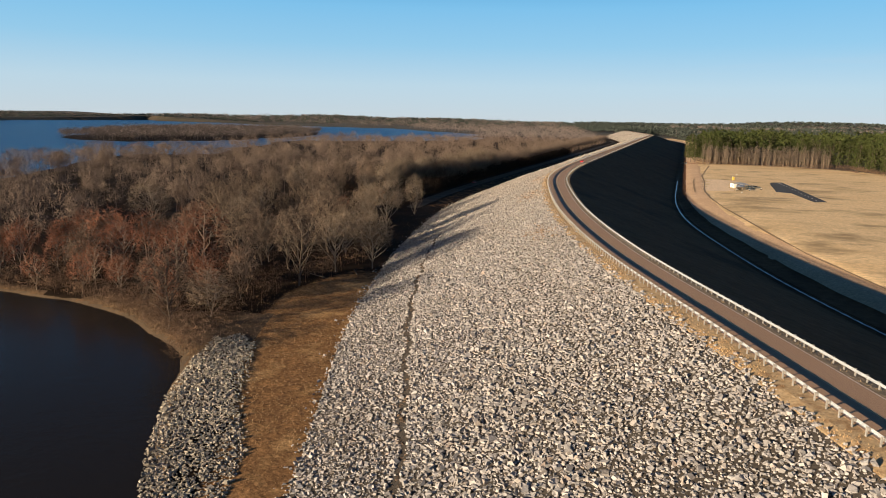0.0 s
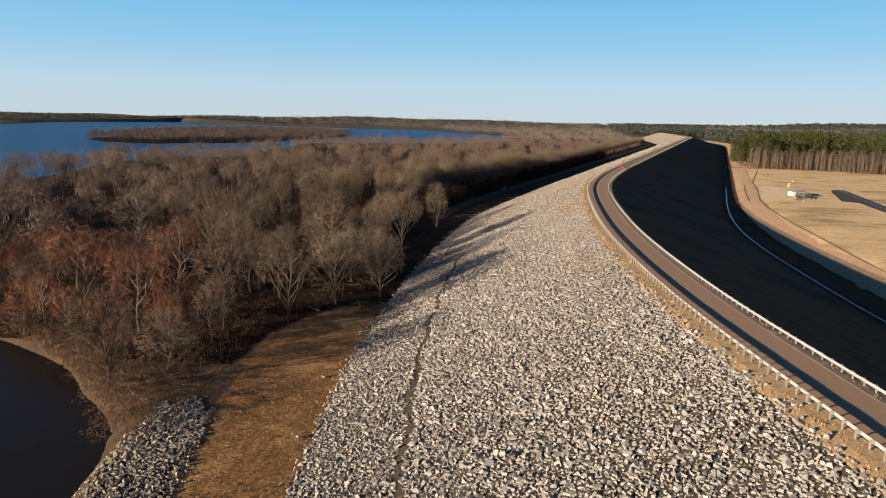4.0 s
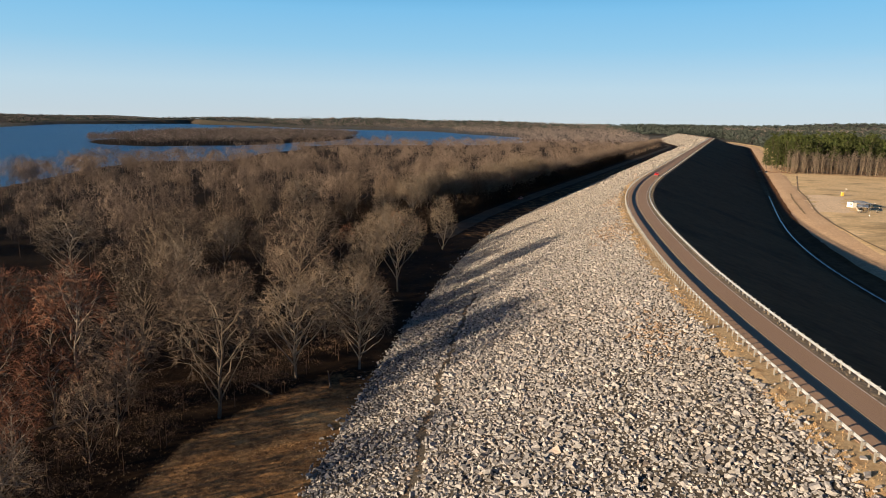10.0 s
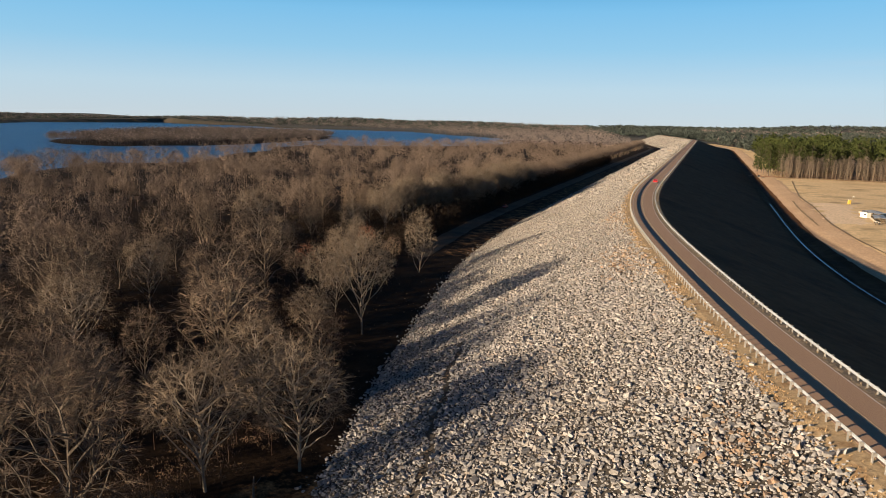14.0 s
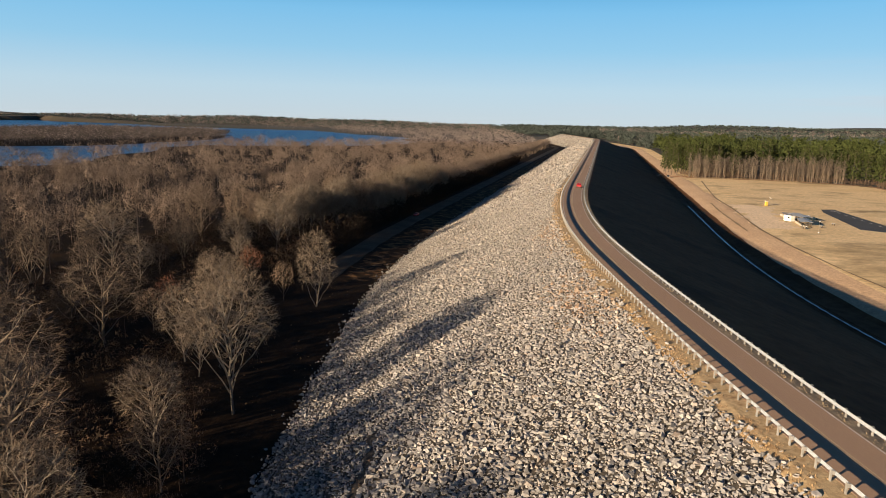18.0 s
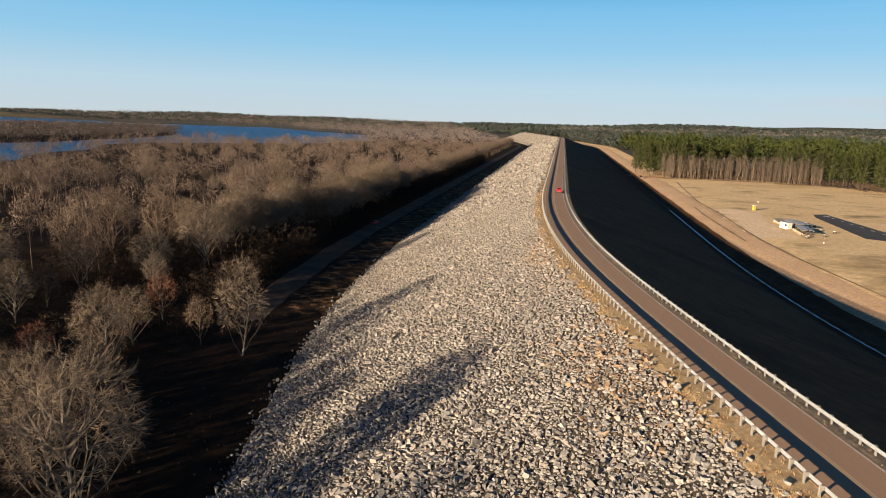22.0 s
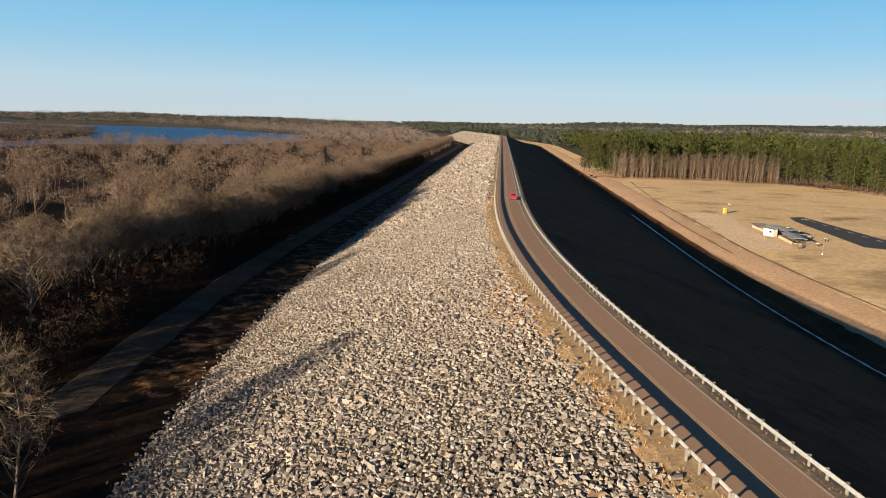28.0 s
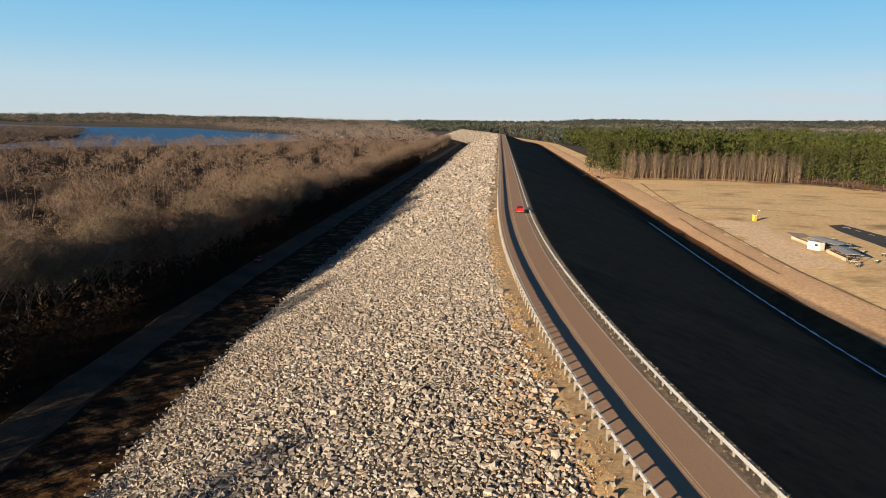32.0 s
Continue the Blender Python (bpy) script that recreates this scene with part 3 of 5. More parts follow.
def rock_field(name, x, y, z, size, rng, mat, label, parent=None, kinds=((BOX, BOX_F, 1.0), (WEDGE, WEDGE_F, 1.15))):
    """A field of stones in one object, half of them blocks and half wedges."""
    vs, fs, at = [], [], 0
    for half, (base, faces, grow) in enumerate(kinds):
        p = np.stack([x, y, z], 1)[half::2]
        n = len(p)
        v = rock_shapes(n, rng, base) * size[half::2, None, None] * grow + p[:, None]
        vs.append(v.reshape(-1, 3))
        fs.append((faces[None] + np.arange(n)[:, None, None] * len(base)).reshape(-1, 3) + at)
        at += n * len(base)
    ob = put(name, mesh_from(name, np.concatenate(vs), np.concatenate(fs), mat), parent)
    return tagged(ob, label, kind="stuff")


def scatter(y0, y1, step, rng, lo=None, hi=-2.7):
    """Jittered points on the lake-side bank: y, d."""
    ny, nd = int((y1 - y0) / step), int(57 / step)
    a, b = np.meshgrid(np.arange(ny), np.arange(nd), indexing="ij")
    yy = (y0 + (a + rng.uniform(-0.1, 1.1, a.shape)) * step).ravel()
    dd = (-57 + (b + rng.uniform(-0.1, 1.1, b.shape)) * step).ravel()
    edge = hi + 0.4 * np.sin(yy * 0.9) - 0.5 + rng.exponential(0.55, yy.shape)
    keep = (dd > toe(yy) - rng.exponential(0.5, yy.shape)) & (dd < edge)
    return yy[keep], dd[keep]


slope = tagged(new("rock_slope"), "pale grey-tan riprap stones covering the lake side of the dam", "riprap", kind="structure")
for y0, y1, step, mean in ((-160, 0, 0.9, 0.72), (0, 56, 0.47, 0.40), (56, 432, 0.385, 0.335), (432, 620, 0.66, 0.58), (620, 900, 1.1, 0.97), (900, 1370, 1.7, 1.5), (1370, 1880, 1.7, 0.95)):
    ry, rd = scatter(y0, y1, step, RNG)
    size = mean * np.clip(RNG.lognormal(-0.06, 0.38, len(ry)), 0.45, 2.1) * np.where(rd < toe(ry) + 12, 0.86, 1.0)
    gutter = (np.abs(rd - (toe(ry) + 13 + 0.4 * np.sin(ry * 0.35))) < 0.46 + 0.2 * np.sin(ry * 1.3)) & (ry < 225)
    single = (np.abs(ry - 304) < 5.5) & (np.abs(rd + 12) < 6.5) & (size > 0.42)
    rusty = (rd > -13) & (RNG.random(len(ry)) < 0.5 * np.exp(-((ry - 259) / 13) ** 2 - ((rd + 6) / 5) ** 2) + 0.5 * np.exp(-((ry - 176) / 7) ** 2 - ((rd + 8) / 3.5) ** 2)
                                + 0.4 * np.exp(-((ry - 318) / 20) ** 2 - ((rd + 5) / 3) ** 2))
    keep = ~gutter & ~single & ~rusty
    x, _ = P(ry, rd)
    z = np.where(rd < -3, bank_z(ry, rd), np.interp(rd, [-3.0, -1.6, 0.2], [-0.36, -0.12, -0.03])) + size * RNG.uniform(-0.06, 0.28, len(ry))
    crest = (rd > -21) & (y0 == 56)
    if y0 == 56:                        # broken many-sided slabs next to the crest, with small ones between them
        m = keep & crest
        rock_field("riprap_crest", x[m], ry[m], z[m], size[m], RNG, M_ROCK, "", slope, ((PLATE, PLATE_F, 1.05), (CHIP, CHIP_F, 1.0)))
        fy, fd = scatter(110, 400, 0.40, RNG)
        f = (fd > -13) & (RNG.random(len(fy)) < 0.45)
        fy, fd = fy[f], fd[f]
        fz = np.where(fd < -3, bank_z(fy, fd), np.interp(fd, [-3.0, -1.6, 0.2], [-0.36, -0.12, -0.03]))
        rock_field("riprap_small", P(fy, fd)[0], fy, fz + RNG.uniform(0, 0.16, len(fy)), 0.16 * RNG.lognormal(0, 0.3, len(fy)), RNG, M_ROCK, "", slope, ((WEDGE, WEDGE_F, 1.15), (BOX, BOX_F, 1.0)))
        keep = keep & ~crest
    rock_field("riprap", x[keep], ry[keep], z[keep], size[keep], RNG, M_ROCK, "", slope)
    if (gutter & ~crest).sum() > 10:
        g = gutter & (RNG.random(len(ry)) < 0.7)
        rock_field("gutter_stones", x[g], ry[g], z[g] - 0.12, size[g] * 0.7, RNG, M_GUTTER, "small dark stones and debris in the gutter of the facing", slope)
    if rusty.sum() > 10:
        rock_field("rusty_riprap", x[rusty], ry[rusty], z[rusty], size[rusty], RNG, M_RUST, "rust-stained stones", slope)
    for k in np.nonzero(single)[0][:300]:
        me = mesh_from("rock", rock_shapes(1, RNG, PLATE)[0] * size[k] * 1.1, PLATE_F, M_ROCKP)
        ob = put("rock", me, slope)
        ob.location = (x[k], ry[k], z[k])

M_SHORE = material("shore_stone", [(0.238, 0.205, 0.165), (0.322, 0.279, 0.222)], 0.1, 3.0, 0.9, 0.02, 5.0, island=0.5)
n = 24000
ry, rd = RNG.uniform(40, 119, n), RNG.uniform(-86, -62, n)
x, _ = P(ry, rd)
keep = (x > np.interp(ry, [40, 63, 71, 87, 105, 114], [-32, -46.5, -52.5, -62.5, -70.5, -73])) & (x < np.interp(ry, [40, 68, 78, 91, 104, 117], [-19, -34.5, -42.5, -52, -58.5, -65]) + RNG.normal(0, 0.7, n)) & (ry < 116 + 2 * np.sin(rd))
shore = tagged(new("shore_rocks"), "grey shore rocks between the pond and the dry grass", "rocks", kind="structure")
sx, sy = x[keep], ry[keep]
sz, ss = -17.25 - np.clip((-rd[keep] - 77) * 0.1, 0, 0.9), 0.245 * RNG.lognormal(0, 0.32, keep.sum())
alone = np.zeros(len(sx), bool)
alone[np.nonzero((np.abs(sy - 84) < 8) & (ss > 0.27))[0][:280]] = True
rock_field("rock_band", sx[~alone], sy[~alone], sz[~alone], ss[~alone], RNG, M_SHORE, "", shore)
for k in np.nonzero(alone)[0]:
    ob = put("rock", mesh_from("rock", rock_shapes(1, RNG, LUMP)[0] * ss[k], LUMP_F, M_SHORE), shore)
    ob.location = (sx[k], sy[k], sz[k])


# ---- bare trees ----
def tube(v, f, p, q, r0, r1, sides):
    p, q = np.array(p), np.array(q)
    d = q - p
    a = np.cross(d, [0.3, 0.9, 0.2])
    a /= np.linalg.norm(a)
    b = np.cross(d, a)
    b /= np.linalg.norm(b)
    i = len(v)
    for c, r in ((p, r0), (q, r1)):
        for k in range(sides):
            w = 2 * math.pi * k / sides
            v.append(c + r * (a * math.cos(w) + b * math.sin(w)))
    for k in range(sides):
        j = (k + 1) % sides
        f.append((i + k, i + j, i + sides + j))
        f.append((i + k, i + sides + j, i + sides + k))


def bare_tree(seed, height, spread, twigs, limbs=9, lean=0.0, first=0.17):
    """Trunk-and-limb mesh data and twig mesh data of a leafless tree: limbs bend out of the trunk into a rounded crown, branches leave them, twigs fan from the tips."""
    r = np.random.default_rng(seed)
    tv, tf, wv, wf = [], [], [], []
    pts, rad = [np.array([0, 0, -0.4])], [height * 0.013]
    n = 5
    for k in range(n):
        pts.append(pts[-1] + [r.normal(0, 0.3) + lean, r.normal(0, 0.3), height * 0.72 / n])
        rad.append(height * 0.013 * (1 - 0.17 * (k + 1)))
    for k in range(n):
        tube(tv, tf, pts[k], pts[k + 1], rad[k], rad[k + 1], 5)
    mid, radii = np.array([0, 0, height * (0.5 + first / 2)]), np.array([spread, spread, height * (0.5 - first / 2)])
    nodes, ways, thick = [], [], []
    for k in range(limbs):
        t = first * 0.7 + (0.95 - first * 0.7) * ((k + r.uniform(0, 0.8)) / limbs)
        j = min(n - 1, int(t * n))
        p = pts[j] + (pts[j + 1] - pts[j]) * (t * n - j)
        a, u = k * 2.4 + r.uniform(-0.4, 0.4), np.clip(1.7 * t - 0.75 + r.normal(0, 0.12), -0.55, 0.96)
        flat = math.sqrt(1 - u * u)
        goal = mid + radii * np.array([flat * math.cos(a), flat * math.sin(a), u]) * r.uniform(0.6, 0.82)
        bend = p * 0.45 + goal * 0.55 - [0, 0, 0.10 * np.linalg.norm((goal - p)[:2])] + r.normal(0, 0.35, 3)
        rr = height * 0.0072
        last = p
        for g in (0.25, 0.5, 0.75, 1.0):
            q = p * (1 - g) ** 2 + bend * 2 * g * (1 - g) + goal * g * g + r.normal(0, 0.12, 3)
            tube(tv, tf, last, q, rr, rr * 0.78, 3)
            rr *= 0.78
            nodes.append(q), ways.append((q - last) / np.linalg.norm(q - last)), thick.append(rr)
            last = q
    tips = max(20, twigs // 9)
    for k in range(tips):
        u = 1 - 1.55 * (k + 0.5) / tips
        a = k * 2.39996 + r.normal(0, 0.15)
        flat = math.sqrt(1 - u * u)
        lump = 0.88 + 0.12 * math.sin(a * 3 + seed) * math.cos(u * 5 + seed)
        goal = mid + radii * np.array([flat * math.cos(a), flat * math.sin(a), u]) * lump * r.uniform(0.5, 1.0) ** 0.6
        gap = np.array(nodes) - goal
        cost = np.linalg.norm(gap, axis=1) + 0.6 * np.clip(gap[:, 2], 0, None) * 2
        m = int(np.argmin(cost + r.uniform(0, 0.5, len(cost))))
        p, rr = nodes[m], min(thick[m] * 0.6, height * 0.0030)
        q = (p + goal) / 2 + ways[m] * 0.12 * np.linalg.norm(goal - p) + r.normal(0, 0.12, 3)
        tube(tv, tf, p, q, rr, rr * 0.7, 3)
        tube(tv, tf, q, goal, rr * 0.7, rr * 0.4, 3)
        d = (goal - q) / max(0.1, np.linalg.norm(goal - q))
        if k % 3 == 0:
            nodes.append(q), ways.append(d), thick.append(rr)
        out = (goal - mid) / radii
        for e in range(9):
            w = d + 0.3 * out + r.normal(0, 0.6, 3)
            w *= height * r.uniform(0.04, 0.085) / np.linalg.norm(w)
            o = q + (goal - q) * r.uniform(0.2, 1.0)
            side = np.cross(w, out + r.normal(0, 0.2, 3))
            side *= r.uniform(0.017, 0.031) / np.linalg.norm(side)
            i = len(wv)
            wv += [o - side, o + side, o + w]
            wf.append((i, i + 1, i + 2))
            i = len(wv)
            c = o + w * r.uniform(0.3, 0.6)
            wv += [c - side * 0.7, c + side * 0.7, c + 0.6 * (w + r.normal(0, 0.5, 3) * np.linalg.norm(w))]
            wf.append((i, i + 1, i + 2))
    return (np.array(tv), np.array(tf)), (np.array(wv), np.array(wf))


TREES = []
for k, (h, sp, tw, li, red) in enumerate(((19, 6.2, 2300, 14, 0), (20.5, 6.6, 2500, 15, 0), (17.5, 6.0, 2200, 13, 0), (21.5, 5.6, 2200, 14, 0), (16, 6.2, 2200, 13, 0), (15, 5.4, 2000, 12, 1), (18.5, 6.2, 2200, 13, 1))):
    (tv, tf), (wv, wf) = bare_tree(100 + k, h, sp, tw, li)
    TREES.append((mesh_from("trunk", tv, tf, M_BARKPALE if red else M_BARK), mesh_from("crown", wv, wf, M_TWIGRED if red else M_TWIG), h))
for k, (h, sp, tw, li) in enumerate(((19, 7.4, 4200, 22), (16, 5.6, 3000, 20), (18, 7.0, 4000, 22))):
    (tv, tf), (wv, wf) = bare_tree(150 + k, h, sp, tw, li, first=(0.28, 0.02, 0.14)[k])
    TREES.append((mesh_from("trunk", tv, tf, M_BARKPALE), mesh_from("crown", wv, wf, M_TWIGPALE), h))


def plant(kind, x, y, z, scale, turn, label, group, name="bare_tree", wide=1.0):
    tr, cr, h = TREES[kind]
    ob = new(name)
    ob.matrix_basis = pose(x, y, z, 0, 0, turn) @ Matrix.Diagonal((scale * wide, scale * wide, scale * random.uniform(0.92, 1.15), 1))
    put("trunk", tr, ob), put("crown", cr, ob)
    return tagged(ob, label, "tree", group)


def crown_template(seed, n, height, spread, width, low=0.3, long=1.0):
    """A cheap leafless tree: slivers in clumps over a rounded crown, limbs from the stem to some clumps, and the stem."""
    r = np.random.default_rng(seed)
    v, f = [], []
    tips = max(5, n // 16)
    mid, radii = np.array([0, 0, height * (1 + low) / 2]), np.array([spread, spread, height * (1 - low) / 2])
    for k in range(tips):
        u = 1 - 1.5 * (k + 0.5) / tips
        a = k * 2.39996 + r.normal(0, 0.2)
        flat = math.sqrt(1 - u * u)
        way = np.array([flat * math.cos(a), flat * math.sin(a), u])
        hub = mid + radii * way * r.uniform(0.62, 1.0)
        for _ in range(n // tips):
            shift = r.normal(0, 1, 3)
            p = hub + shift * [spread * 0.16, spread * 0.16, height * 0.035]
            out = way + 0.45 * shift
            out /= np.linalg.norm(out)
            d = r.normal(0, 0.6, 3)
            d = d - out * (d @ out) * 0.7 + out * 0.25 + [0, 0, 0.15]
            d *= long * height * r.uniform(0.025, 0.06) / np.linalg.norm(d)
            side = np.cross(d, out + r.normal(0, 0.12, 3))
            side *= width * r.uniform(0.6, 1.3) / np.linalg.norm(side)
            i = len(v)
            v += [p - d - side * 0.8, p - d * 0.3 + side, p + d]
            f.append((i, i + 1, i + 2))
        if n > 300 and k % 4 == 0:
            i = len(v)
            foot = np.array([0, 0, height * (low * 0.8 + 0.25 * (u + 0.5))])
            v += [foot - [0.1, 0, 0], foot + [0, 0.14, 0.1], hub]
            f.append((i, i + 1, i + 2))
    for a in (0, 1.6):
        i = len(v)
        s = np.array([math.cos(a), math.sin(a), 0]) * height * 0.010
        v += [-s, s, np.array([0, 0, height * 0.75])]
        f.append((i, i + 1, i + 2))
    return np.array(v), np.array(f)


def grove(name, templates, x, y, z, scale, rng, mat, label, category, widen=1.0):
    """Many cheap trees joined into one object."""
    vs, fs, at = [], [], 0
    pick = rng.integers(0, len(templates), len(x))
    for k, (tv, tf) in enumerate(templates):
        m = pick == k
        n = int(m.sum())
        if not n:
            continue
        a = rng.uniform(0, 6.283, n)
        c, s, sc = np.cos(a), np.sin(a), scale[m]
        wide = sc * widen
        vx = (tv[None, :, 0] * c[:, None] - tv[None, :, 1] * s[:, None]) * wide[:, None] + x[m][:, None]
        vy = (tv[None, :, 0] * s[:, None] + tv[None, :, 1] * c[:, None]) * wide[:, None] + y[m][:, None]
        vz = tv[None, :, 2] * (sc * rng.uniform(0.85, 1.15, n))[:, None] + z[m][:, None]
        vs.append(np.stack([vx, vy, vz], -1).reshape(-1, 3))
        fs.append((tf[None] + np.arange(n)[:, None, None] * len(tv)).reshape(-1, 3) + at)
        at += n * len(tv)
    ob = put(name, mesh_from(name, np.concatenate(vs), np.concatenate(fs), mat))
    return tagged(ob, label, category, kind="stuff")


def wood_edge(y):
    """Offset of the edge of the bare wood from the rail line."""
    return np.interp(y, [60, 110, 120, 150, 170, 200, 230, 270, 300, 340, 388, 420, 450, 520, 800, 1370], [-120, -100, -84, -80, -65, -60, -66, -78, -86, -94, -93, -84, -79, -80, -80, -81])


def polar(rng, n, r0, r1, a0, a1, power=1.0):
    """Points about the middle of the flight: radius between r0 and r1, bearing clockwise from +y in degrees."""
    u = rng.uniform(0, 1, n)
    r = (r0 ** power + u * (r1 ** power - r0 ** power)) ** (1 / power)
    a = np.radians(rng.uniform(a0, a1, n))
    return -30 + r * np.sin(a), 200 + r * np.cos(a), r


def upstream_ok(x, y):
    yc = np.clip(y, 60, 1890)
    lx, h = line(yc)
    d = (x - (lx - (y - yc) * np.where(y > 1890, 0.16, 0.36))) / h
    ok = (d < wood_edge(yc) + 1) & ~in_lake(x, y) & ~in_pond(x, y)
    return ok, d


# single trees: the belt that the flight passes
random.seed(5)
rng = np.random.default_rng(11)
cell = 11.6
spots = []
for yy in np.arange(118, 560, cell):
    e = float(wood_edge(yy))
    for q in np.arange(0, 68, cell):
        y, d = yy + rng.uniform(-4.2, 4.2), e - 2 - q + rng.uniform(-4.2, 4.2)
        if yy > 400 and q > 15 or yy > 300 and q > 33:
            continue
        x = float(P(y, d)[0])
        if not in_pond(np.array([x]), np.array([y]))[0] and not in_pond(np.array([x + 3]), np.array([y - 3]))[0]:
            if rng.random() > (0.2 if y < 172 else 0.35 if 205 < y < 340 and q < 26 else 0.2):
                spots.append((x, y, q))
# x, y, kind, size, breadth: the trees that stand out along the foot of the dam
HERO = [(-84.5, 236, 7, 1.14, 0.9), (-94, 294, 8, 1.15, 0.8), (-82, 195, 9, 0.86, 1.0), (-67.5, 182.5, 9, 0.92, 1.1), (-75.5, 174.5, 7, 0.9, 1.1), (-77.5, 157, 0, 1.1, 1.2), (-92, 153.5, 2, 1.1, 1.15),
        (-90, 199, 1, 1.12, 1.2), (-102, 214, 3, 1.08, 1.2), (-102, 140, 6, 1.0, 1.1), (-109, 160, 6, 1.05, 1.15), (-100, 131, 5, 0.9, 1.0), (-82, 125.5, 8, 0.72, 1.4), (-142, 161, 6, 1.0, 1.2), (-170, 211, 9, 1.1, 1.2),
        (-104, 298, 4, 0.62, 0.8), (-119, 311, 5, 0.78, 0.85), (-82, 214, 4, 0.8, 0.9), (-120, 255, 1, 1.05, 1.2), (-161, 311, 9, 1.1, 1.2), (-141, 389, 7, 0.8, 0.95), (-148, 375, 9, 0.85, 0.9), (-135, 409, 7, 0.75, 0.9),
        (-93, 137, 5, 0.85, 1.0), (-87.5, 132.5, 6, 0.62, 0.9), (-97, 146, 5, 0.95, 1.0), (-87, 147, 2, 0.8, 0.95), (-84, 140, 4, 0.7, 0.95), (-93.5, 126, 5, 0.6, 1.0)]
LOOKS = {7: "broad leafless tree with a pale rounded crown", 8: "small pale leafless tree with upswept limbs", 9: "rounded pale-tan leafless tree", 5: "leafless tree with rusty reddish twigs", 6: "tall leafless tree with rusty reddish twigs"}
for x, y, kind, sc, wide in HERO:
    t = plant(kind, x, y, -17.4, sc, 40 * kind + x, LOOKS.get(kind, "tall leafless grey-brown tree") + " at the dam's foot", "bare trees of the flooded wood")
    t.scale = (t.scale[0] * wide, t.scale[1] * wide, t.scale[2])
spots = [s for s in spots if all(math.hypot(s[0] - h[0], s[1] - h[1]) > 2.5 + 4.6 * h[3] * h[4] for h in HERO)]
for _ in range(40):
    x, y = rng.uniform(-185, -84), rng.uniform(122, 176)
    if not any(in_pond(np.array([x + a]), np.array([y - b]))[0] for a, b in ((0, 0), (3, 3), (0, 4))) and all(math.hypot(x - h[0], y - h[1]) > 6 for h in HERO):
        spots.append((x, y, 20))
for yy in np.arange(384, 560, 6.2):
    for q in (1.5, 6.5):
        y = yy + rng.uniform(-2, 2)
        spots.append((float(P(y, float(wood_edge(y)) - q + rng.uniform(-2, 2))[0]), y, 5))
for x, y, q in spots:
    red = (y < 172 and x < -90 and random.random() < 0.8) or random.random() < 0.025
    kind = random.choice((5, 6)) if red else random.choice((0, 1, 2, 3, 4, 9, 7) if y < 190 or q > 22 else (0, 1, 2, 3, 4) if q > 8 else (2, 9, 9, 7, 7))
    plant(kind, x, y, -17.4, random.uniform(0.6, 0.95) if y < 185 else random.uniform(0.55, 0.82) if y < 335 and q < 40 else random.uniform(0.7, 1.16), random.uniform(0, 360),
          "leafless tree with rusty reddish twigs" if red else "leafless grey-brown tree at the foot of the dam", "bare trees of the flooded wood", wide=random.uniform(0.85, 1.1))

BARE_MID = [crown_template(20 + k, 720, 17.0 + k % 4, 5.6, 0.07, 0.34) for k in range(6)]
BARE_FAR = [crown_template(40 + k, 270, 16.0, 5.9, 0.16, 0.34, 0.8) for k in range(5)]
BARE_ISLE = [crown_template(70 + k, 110, 15.0, 5.2, 0.32, 0.2, 0.9) for k in range(4)]
BARE_SPEC = [crown_template(60 + k, 34, 15.0, 5.2, 0.62, 0.3, 1.0) for k in range(4)]


def woods(n, r0, r1, a0, a1, power, temps, name, widen, smin, smax):
    x, y, r = polar(rng, n, r0, r1, a0, a1, power)
    ok, d = upstream_ok(x, y)
    yc = np.clip(y, 60, 1890)
    q = wood_edge(yc) - d
    taken = (y > 116) & (y < 560) & (q < np.where(y > 400, 15, np.where(y > 300, 33, 64)))
    ok &= ~taken
    x, y = x[ok], y[ok]
    z = -17.5 + far_rise(x, y)
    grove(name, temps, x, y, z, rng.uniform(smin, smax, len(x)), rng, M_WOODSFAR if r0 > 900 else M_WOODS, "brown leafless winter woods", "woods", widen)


woods(950, 60, 420, -112, 12, 2.0, BARE_MID, "bare_woods", 0.95, 0.55, 1.2)
woods(2700, 400, 1000, -85, 8, 1.8, BARE_FAR, "bare_woods_middle", 1.0, 0.6, 1.15)
woods(6500, 980, 2100, -80, 20, 1.5, BARE_SPEC, "bare_woods_beyond", 1.3, 0.75, 1.1)
woods(8500, 1750, 4600, -66, 55, 1.1, BARE_SPEC, "bare_woods_distant", 2.3, 0.9, 1.3)

# twig colour taken down to stand for the wood's shade
M_UNDER = material("shade_darkened_twigs", [(0.028, 0.019, 0.013), (0.021, 0.016, 0.012), (0.047, 0.026, 0.015)], 0.08, 0.6, 1.0, spec=0.1, island=0.25)
ey = rng.uniform(560, 1400, 520)
ed = wood_edge(ey) - rng.uniform(0, 14, 520)
grove("wood_edge_trees", BARE_FAR, P(ey, ed)[0], ey, np.full(520, -17.5), rng.uniform(0.65, 1.05, 520), rng, M_WOODS, "leafless trees along the far edge of the wood", "woods", 1.1)
# the island and the far shores
ix, iy = rng.uniform(-1320, -660, 5200), rng.uniform(840, 1810, 5200)
wx, wy = ix + wobble(ix, iy, 40, 8) + wobble(ix, iy, 13, 3), iy + wobble(iy, ix, 37, 8)
keep = inside(ISLAND, wx, wy)
grove("island_woods", BARE_ISLE, ix[keep], iy[keep], np.full(keep.sum(), -17.6), rng.uniform(0.7, 1.1, keep.sum()), rng, M_ISLAND, "dark leafless woods on a low island", "woods", 1.2)

